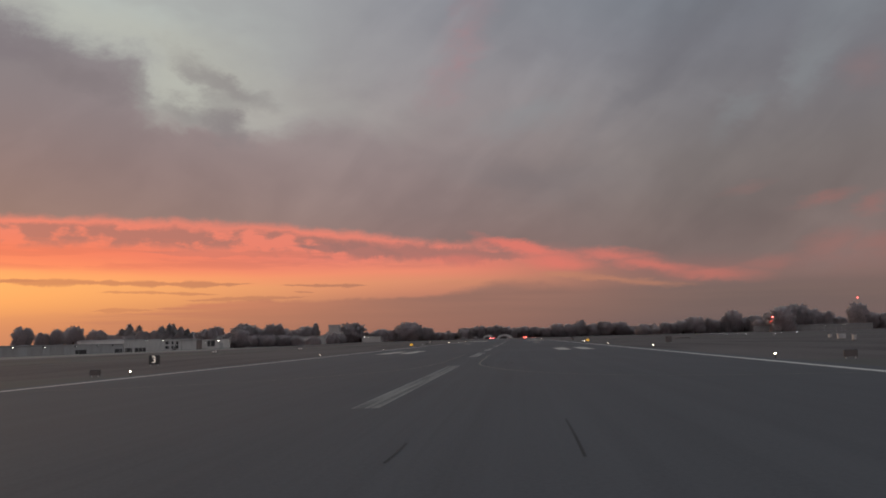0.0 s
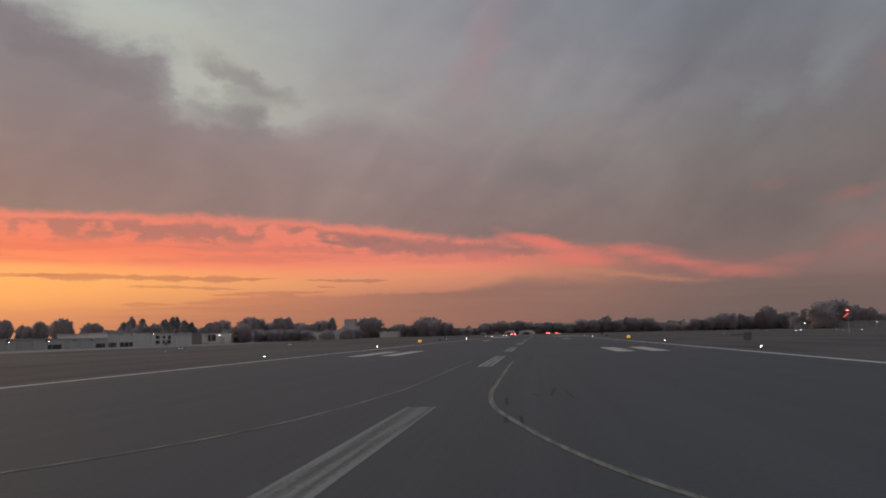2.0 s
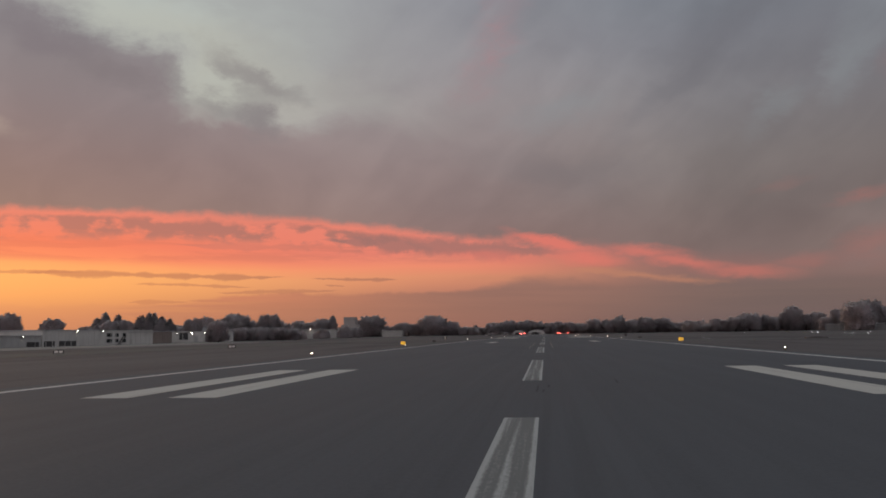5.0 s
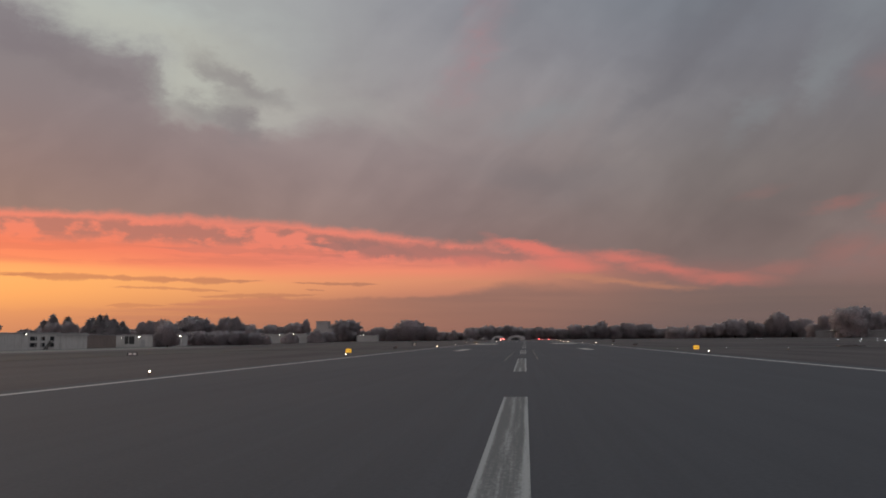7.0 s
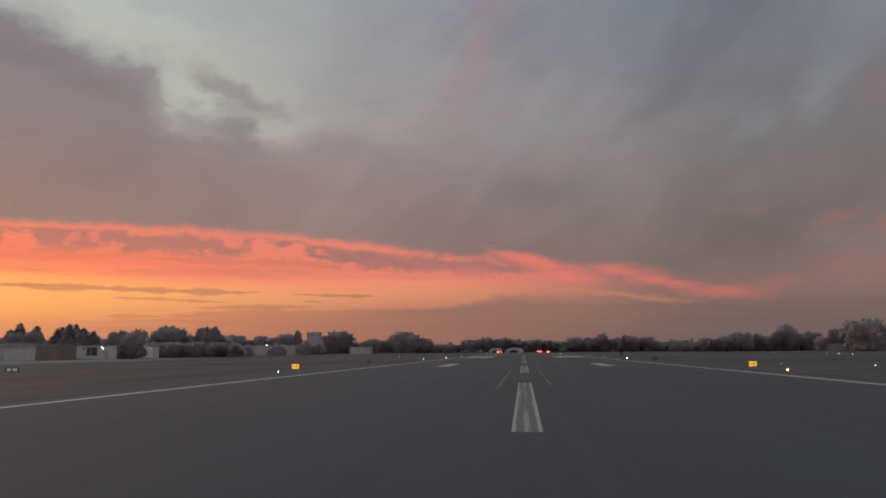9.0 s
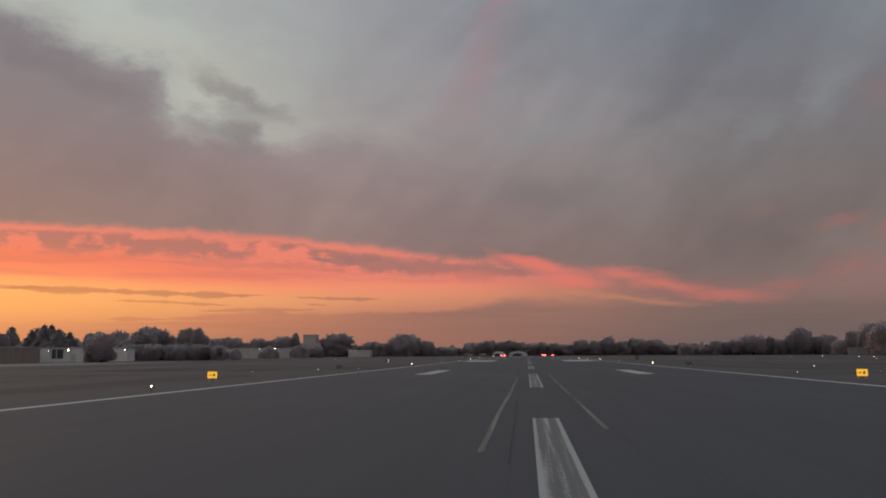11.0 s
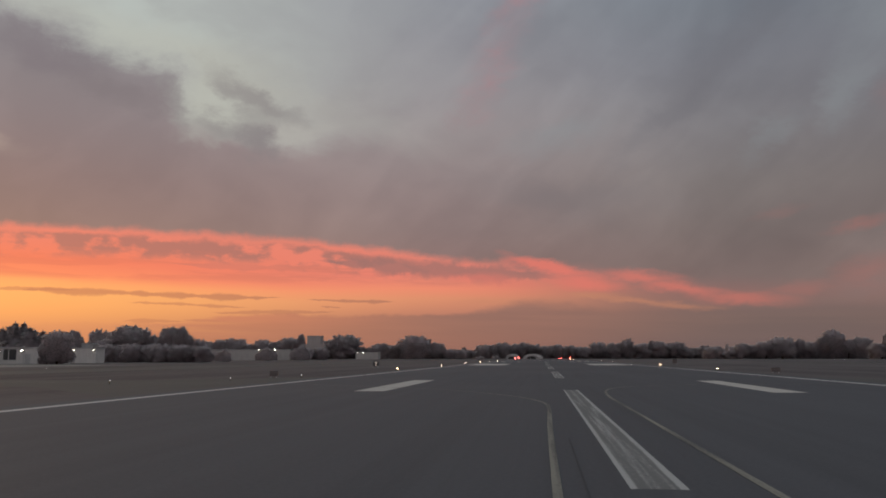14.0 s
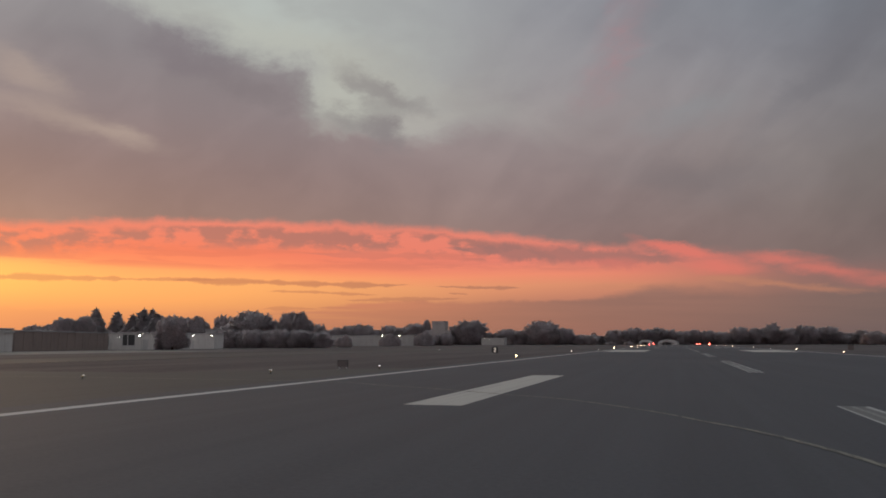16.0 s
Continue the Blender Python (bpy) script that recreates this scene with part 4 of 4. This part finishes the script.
def crown_shell(centres, radii, middle, rng):
    """The close inner foliage of a crown: the outer face of all its lobes, with shallow gaps between them."""
    c = np.array(centres) - middle
    along = SHELL @ c.T
    deep = np.array(radii) ** 2 - ((c ** 2).sum(1) - along ** 2)
    reach = np.where(deep > 0, along + np.sqrt(np.maximum(deep, 0)), 0).max(1)
    even = NEAR @ reach
    reach = np.maximum(reach, 0.86 * even) * 0.8 + even * 0.2
    return reach * (1 + 0.03 * rng.normal(size=len(reach)))


def sprays(reach, middle, count, size, rng):
    """Loose sprays of leaves over the crown's face, a few standing well clear of it."""
    area = reach ** 2
    pick = rng.choice(len(reach), count, p=area / area.sum())
    out = 0.96 + 0.07 * rng.random(count) + 0.13 * rng.random(count) ** 6
    d = SHELL[pick] + rng.normal(size=(count, 3)) * 0.02
    pos = middle + d * (reach[pick] * out)[:, None]
    return leaf_faces(pos, d, size, rng)


def leaf_faces(pos, out, size, rng):
    count = len(pos)
    u = rng.normal(size=(count, 3))
    u /= np.linalg.norm(u, axis=1)[:, None]
    v = np.cross(u, rng.normal(size=(count, 3)))
    v /= np.linalg.norm(v, axis=1)[:, None] + 1e-9
    v *= np.sign((np.cross(u, v) * out).sum(1))[:, None]
    s = size * (0.5 + 0.9 * rng.random(count))[:, None]
    return np.stack([pos - u * s * 0.62, pos - v * s * 0.42, pos + u * s * 0.62, pos + v * s * 0.42], 1).reshape(-1, 3)


def crown_mesh(name, quads, inner, tris, middle, lift, mat):
    """Leaves and inner foliage in one mesh, with the rounded normals of the whole crown."""
    me = bpy.data.meshes.new(name)
    k = len(quads) // 4
    places = np.concatenate([quads, inner])
    me.from_pydata(places.tolist(), [], np.arange(4 * k).reshape(-1, 4).tolist() + (tris + 4 * k).tolist())
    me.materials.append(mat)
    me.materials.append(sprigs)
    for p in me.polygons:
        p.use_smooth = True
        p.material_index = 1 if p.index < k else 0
    d = (places - middle) * np.array((1, 1, lift))
    d /= np.linalg.norm(d, axis=1)[:, None] + 1e-9
    me.normals_split_custom_set_from_vertices(d.tolist())
    return me


def limb(bm, a, b_, r0, r1):
    a, b_ = Vector(a), Vector(b_)
    made = bmesh.ops.create_cone(bm, cap_ends=True, segments=7, radius1=r0, radius2=r1, depth=(b_ - a).length)["verts"]
    m = Matrix.Translation((a + b_) / 2) @ (b_ - a).to_track_quat("Z", "Y").to_matrix().to_4x4()
    for v in made:
        v.co = m @ v.co


def make_tree(seed, kind, dense=1):
    """One tree, 10 m high and 10 m wide, to be scaled."""
    rng = np.random.default_rng(seed)
    words = {"broadleaf": "dark leafy broadleaf tree with a rounded uneven crown", "conifer": "dark pointed conifer with layered drooping branches",
             "poplar": "slim upright dark tree", "bush": "low dark spreading bush at the field's edge"}
    t = thing("tree" if kind != "bush" else "bush", pose(0, 0, 0), words[kind], "tree" if kind != "bush" else "bush", "trees at the field's edge")
    bm = bmesh.new()
    if kind == "conifer":
        limb(bm, (0, 0, 0), (0, 0, 9.6), 0.3, 0.04)
        quads = []
        for k in range(26):
            z = 0.9 + 9.0 * k / 26
            r = 5.0 * (1 - (z / 10.1)) ** 0.8 + 0.05
            for j in range(int(5 + 5 * (1 - z / 10))):
                a = rng.random() * 6.28
                rr = r * (0.7 + 0.4 * rng.random())
                end = Vector((rr * math.cos(a), rr * math.sin(a), z - 0.28 * rr))
                if k % 3 == 0 and j < 3:
                    limb(bm, (0, 0, z), end, 0.07, 0.02)
                m_ = 22
                s = rng.random(m_)[:, None]
                spread = (0.12 + 0.22 * (1 - np.abs(s - 0.5))) * (0.5 + 0.12 * rr)
                pos = s * np.array(end) + (1 - s) * np.array((0, 0, z)) + rng.normal(size=(m_, 3)) * spread * np.array((1, 1, 0.6))
                fine = 0.4 + 0.6 * (1 - z / 10)
                along = np.array((end - Vector((0, 0, z))).normalized())
                u = along * (0.3 + 0.3 * rng.random((m_, 1))) * fine + rng.normal(size=(m_, 3)) * 0.16 * fine
                v = rng.normal(size=(m_, 3)) * 0.2 * fine
                quads.append(np.stack([pos - u, pos + v, pos + u * 1.3, pos - v], 1).reshape(-1, 3))
        for k in range(10):
            pos, u, v = np.array((0, 0, 9.3 + 0.07 * k)), np.array((0.0, 0.0, 0.42)), rng.normal(size=3) * (0.13 - 0.008 * k)
            quads.append(np.stack([pos - u, pos + v, pos + u, pos - v]))
        quads = np.concatenate(quads)
        middle = np.array((0, 0, 3.0))
        turn = rng.random(8) * 6.28
        z = 0.5 + 9.1 * (SHELL[:, 2] * 0.5 + 0.5)
        a = np.arctan2(SHELL[:, 1], SHELL[:, 0])
        ragged = 1 + 0.1 * np.sin(3 * a + turn[0] + z) + 0.1 * np.sin(5 * a + turn[1] - 2 * z) + 0.12 * np.sin(z * 5.5 + turn[2])
        r = 3.9 * (1 - z / 10.0).clip(0, 1) ** 0.85 * (z / 1.6).clip(0, 1) ** 0.5 * ragged
        inner = np.stack([r * np.cos(a), r * np.sin(a), z], 1)
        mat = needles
    else:
        lobes, radii = [], []
        if kind == "poplar":
            for k in range(10):
                lobes.append((rng.normal() * 0.6, rng.normal() * 0.6, 1.6 + 0.78 * k))
                radii.append(2.6 * math.sin(math.pi * (0.18 + 0.72 * k / 10)) + 0.5)
        elif kind == "bush":
            for k in range(46):
                a, rr = rng.random() * 6.28, 4.2 * rng.random() ** 0.5
                lobes.append((rr * math.cos(a), rr * math.sin(a), 0.8 + 4.6 * rng.random() * (1 - rr / 6)))
                radii.append(0.9 + 0.9 * rng.random() ** 2)
        else:
            # lobes over an egg-shaped crown: clear of the ground for a lone tree, down to it in a wood
            low, rise = (3.2, 6.0) if dense == 1 else (0.6, 8.0)
            for k in range(78):
                a, s = rng.random() * 6.28, rng.random()
                z = low + rise * s
                full = math.sqrt(max(0.1, 1 - ((s - 0.36) / 0.68) ** 2))
                rr = (3.9 if dense == 1 else 3.4) * full * (0.45 + 0.55 * rng.random() ** 0.5)
                lobes.append((rr * math.cos(a), rr * math.sin(a), z))
                radii.append((0.75 + 0.75 * rng.random() ** 1.8) * (0.65 + 0.35 * full))
            # shoots that stand out of the crown's top
            for k in range(34 if dense == 1 else 22):
                a, s = rng.random() * 6.28, 0.5 + 0.5 * rng.random()
                full = math.sqrt(max(0.04, 1 - ((s - 0.36) / 0.68) ** 2))
                rr = 4.5 * full * (0.86 + 0.2 * rng.random())
                lobes.append((rr * math.cos(a), rr * math.sin(a), low + rise * s + 0.75))
                radii.append(0.3 + 0.25 * rng.random())
        limb(bm, (0, 0, 0), (0.1, 0, 2.2), 0.42, 0.3)
        limb(bm, (0.1, 0, 2.2), (0.2, 0.1, 6.5), 0.3, 0.06)
        for c in lobes[:9]:
            limb(bm, (0.1, 0, 1.6 + 0.2 * c[2]), c, 0.13, 0.03)
        middle = np.array((0, 0, np.mean([c[2] for c in lobes])))
        count, size = {"broadleaf": (5200, 0.34), "poplar": (2600, 0.34), "bush": (4200, 0.36)}[kind]
        reach = crown_shell(lobes, radii, middle, rng)
        inner = middle + SHELL * reach[:, None]
        quads = sprays(reach, middle, count, size, rng)
        for p in (quads, inner):
            p[:, 2] = np.maximum(p[:, 2], 0.1)
        tall = np.percentile(inner[:, 2], 99.3)
        broad = np.percentile(np.abs(inner[:, :2]), 98.5) if kind != "poplar" else 5
        fit = np.array((5 / broad, 5 / broad, 10 / tall))
        quads, inner, middle = quads * fit, inner * fit, middle * fit
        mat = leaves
    part("trunk", bm, bark, t)
    crown = new("crown", crown_mesh("crown", quads, inner, SHELL_FACES, middle, 0.28, mat))
    crown.parent = t
    return t


ROUND = [make_tree(s, "broadleaf") for s in (3, 8, 14, 21, 33, 40)]
WOOD = [make_tree(s, "broadleaf", 2) for s in (51, 57, 63, 71, 78)]
POINTED = [make_tree(s, "conifer") for s in (5, 9, 17)]
SLIM = [make_tree(12, "poplar")]
LOW = [make_tree(s, "bush") for s in (2, 6, 11)]
used = set()
pick = random.Random(4)


def plant(stock, x, y, high, wide):
    src = stock[pick.randrange(len(stock))]
    m = Matrix.Translation((x, y, -0.1)) @ Matrix.Rotation(pick.random() * 6.28, 4, "Z")
    if src.name in used:
        copy_thing(src, m).scale = (wide / 10, wide / 10, high / 10)
    else:
        used.add(src.name)
        src.matrix_world = m
        src.scale = (wide / 10, wide / 10, high / 10)


# lone trees along the left side, behind the hangars
for x, y, h, w in [
    (-230.5, 246, 13.2, 9.6), (-231, 263, 10.4, 7.5), (-223, 263, 12.1, 6.9), (-237.1, 302, 14.4, 11.1), (-263.4, 374, 13.6, 13),
    (-244.4, 500, 13.6, 7), (-231.7, 500, 16.5, 11.7), (-220.7, 455, 14.6, 11.8), (-260, 400, 9.6, 9), (-254, 402, 10, 9), (-245, 400, 12.4, 11),
    (-238, 404, 13, 9)]:
    plant(ROUND, x, y, h, w * 0.98)
for x, y, h, w in [
    (-299.7, 478, 16.7, 11.7), (-291.9, 475, 20.3, 10.7), (-293, 493, 19.3, 10.5), (-265.5, 470, 16.7, 9.7), (-256.2, 466, 19.2, 9.6),
    (-255.6, 472, 19.2, 9.7), (-248.8, 470, 15.8, 10.2), (-242.9, 468, 15.1, 9.5), (-266.3, 476, 17.8, 9.9), (-245.7, 462, 16.6, 10)]:
    plant(POINTED, x, y, h * 1.02, w * 2.1)
for x, y, h, w in [(-200, 335, 6, 18), (-208, 350, 6.4, 18),
                   (-166, 505, 6.2, 8), (-190, 640, 8.5, 14), (-236, 660, 6, 13), (-252, 690, 5, 10), (-185, 700, 11, 15), (-60, 860, 3, 10), (-46, 905, 3.4, 9)]:
    plant(LOW, x, y, h, w)


def stand(x, y, high, wide):
    """One wide crown, or two side by side where a stand is long and low."""
    if wide > 1.7 * high:
        plant(WOOD, x - wide / 4, y, high, wide * 0.62)
        plant(WOOD, x + wide / 4, y + 2, high * 0.95, wide * 0.62)
    else:
        plant(WOOD, x, y, high, wide * 1.08)


# the thick clump to the right of the sheds
for x, y, h, w in [
    (-199.3, 472, 16.7, 19.2), (-201.4, 476, 17.2, 10), (-208.9, 470, 11, 12.2), (-191.6, 474, 12.4, 10.5), (-182.2, 472, 12.3, 7.5),
    (-179, 470, 16.3, 8.9), (-171.8, 468, 16.2, 7.6), (-170, 472, 12.6, 5.7), (-168.4, 480, 10.9, 8.1), (-196.4, 452, 8, 15.5),
    (-182.2, 450, 8.2, 17.4), (-168.2, 448, 8.1, 16), (-158.6, 452, 7.4, 15.5), (-257.7, 500, 11, 12.9), (-160.6, 353, 10.6, 9.0), (-165.0, 354, 6.4, 5.4),
    (-263.6, 484, 13.8, 28.8)]:
    stand(x, y, h, w)
# far woods across the left and the end of the runway
for x, y, h, w in [
    (-407.6, 1050, 21.2, 22.8), (-393, 1050, 23.3, 22.7), (-374.5, 1050, 24.7, 29.1), (-356.9, 1050, 17.7, 23.1), (-340.1, 1050, 23.2, 22.3),
    (-324.9, 1050, 21.1, 20.8), (-306.8, 1050, 25.2, 28.5), (-291.6, 1050, 29.3, 10.7), (-255.1, 1050, 23, 18.3), (-236.9, 1050, 27.7, 37.8),
    (-232, 1050, 28.4, 16.8), (-211.3, 1050, 14.8, 25.6)]:
    stand(x, y, h, w)
for x, y, h, w in [
    (-182.8, 1050, 18.2, 39.9), (-152, 1050, 26.8, 38.2), (-137, 1050, 20.1, 13.6),
    (-123.8, 1050, 18.8, 16.9), (-104.6, 1050, 11.4, 29.5), (-100.6, 1130, 14.4, 6.5), (-73.5, 1130, 17.3, 24.5), (-51.2, 1130, 17.2, 30.1),
    (-50.1, 1130, 20.1, 20.8), (-20.9, 1130, 18.6, 40.5), (-23.3, 1130, 20.1, 17.1), (6.7, 1130, 15.8, 20.4), (26, 1130, 17.2, 30.8),
    (52.2, 1130, 14.3, 20.2), (80, 1130, 19.9, 40.8), (106.7, 1130, 24.1, 15.1), (114.3, 1130, 19.2, 40.4), (135.6, 1130, 21.9, 8.8),
    (155.2, 1130, 20.5, 39.9), (186.8, 1130, 10.8, 29.4), (207.7, 1130, 15.6, 28)]:
    stand(x, y, h, w)
for x, y, h, w in [(-232, 840, 10, 14), (-220, 838, 10.5, 15), (-208, 842, 11, 13)]:
    plant(WOOD, x, y, h, w)
# right side
for x, y, h, w in [
    (195.1, 925, 14.5, 13.7), (205.5, 925, 11.2, 11.5), (217.7, 925, 16.1, 23), (233.1, 925, 20.4, 28), (250.3, 925, 18.7, 9.8),
    (258.4, 925, 15.5, 15.9), (272.1, 925, 20.9, 13.8), (280.9, 925, 26.8, 19.4), (294.6, 925, 18.1, 13.2), (307.9, 925, 20.2, 19.2),
    (296.1, 835, 20.9, 10.6), (317.7, 835, 28.6, 27.5), (330.9, 835, 29.5, 22.4), (347.3, 835, 23.8, 18.6), (363.2, 835, 20.8, 13.6),
    (353.6, 731, 25.9, 18), (365, 731, 16.4, 19.6), (383.5, 731, 15.4, 21.7), (261, 679, 23, 22)]:
    stand(x, y, h, w)
for x, y, h, w in [(185, 940, 14.5, 7), (456, 746, 15.5, 30), (430, 742, 13.5, 30), (404, 738, 14.5, 26)]:
    plant(SLIM if w < 10 else WOOD, x, y, h, w)
# lower growth that joins the crowns
for k in range(17):
    plant(WOOD, -640 + 27 * k, 1062 + 5 * math.sin(k * 1.7), (20 if k < 9 else 13) + 2.5 * math.sin(k * 2.3), 36)
for k in range(20):
    plant(WOOD, -180 + 25 * k, 1142 + 6 * math.sin(k * 1.7), (11 if k < 5 else 13.5) + 1.5 * math.sin(k * 2.3), 36)
for k in range(1, 10):
    plant(WOOD, 152 + 18 * k, 932 + 4 * math.sin(k * 1.7), (9.5 if k < 3 else 13) + 1.5 * math.sin(k * 2.1), 19.5)
for k in range(8):
    plant(WOOD, 292 + 21 * k, 842 + 4 * math.sin(k * 1.7), 13 + 2 * math.sin(k * 2.1), 22)
for ob in POINTED + SLIM + LOW + ROUND + WOOD:
    if ob.name not in used:
        for o in (*ob.children_recursive, ob):
            bpy.data.objects.remove(o)
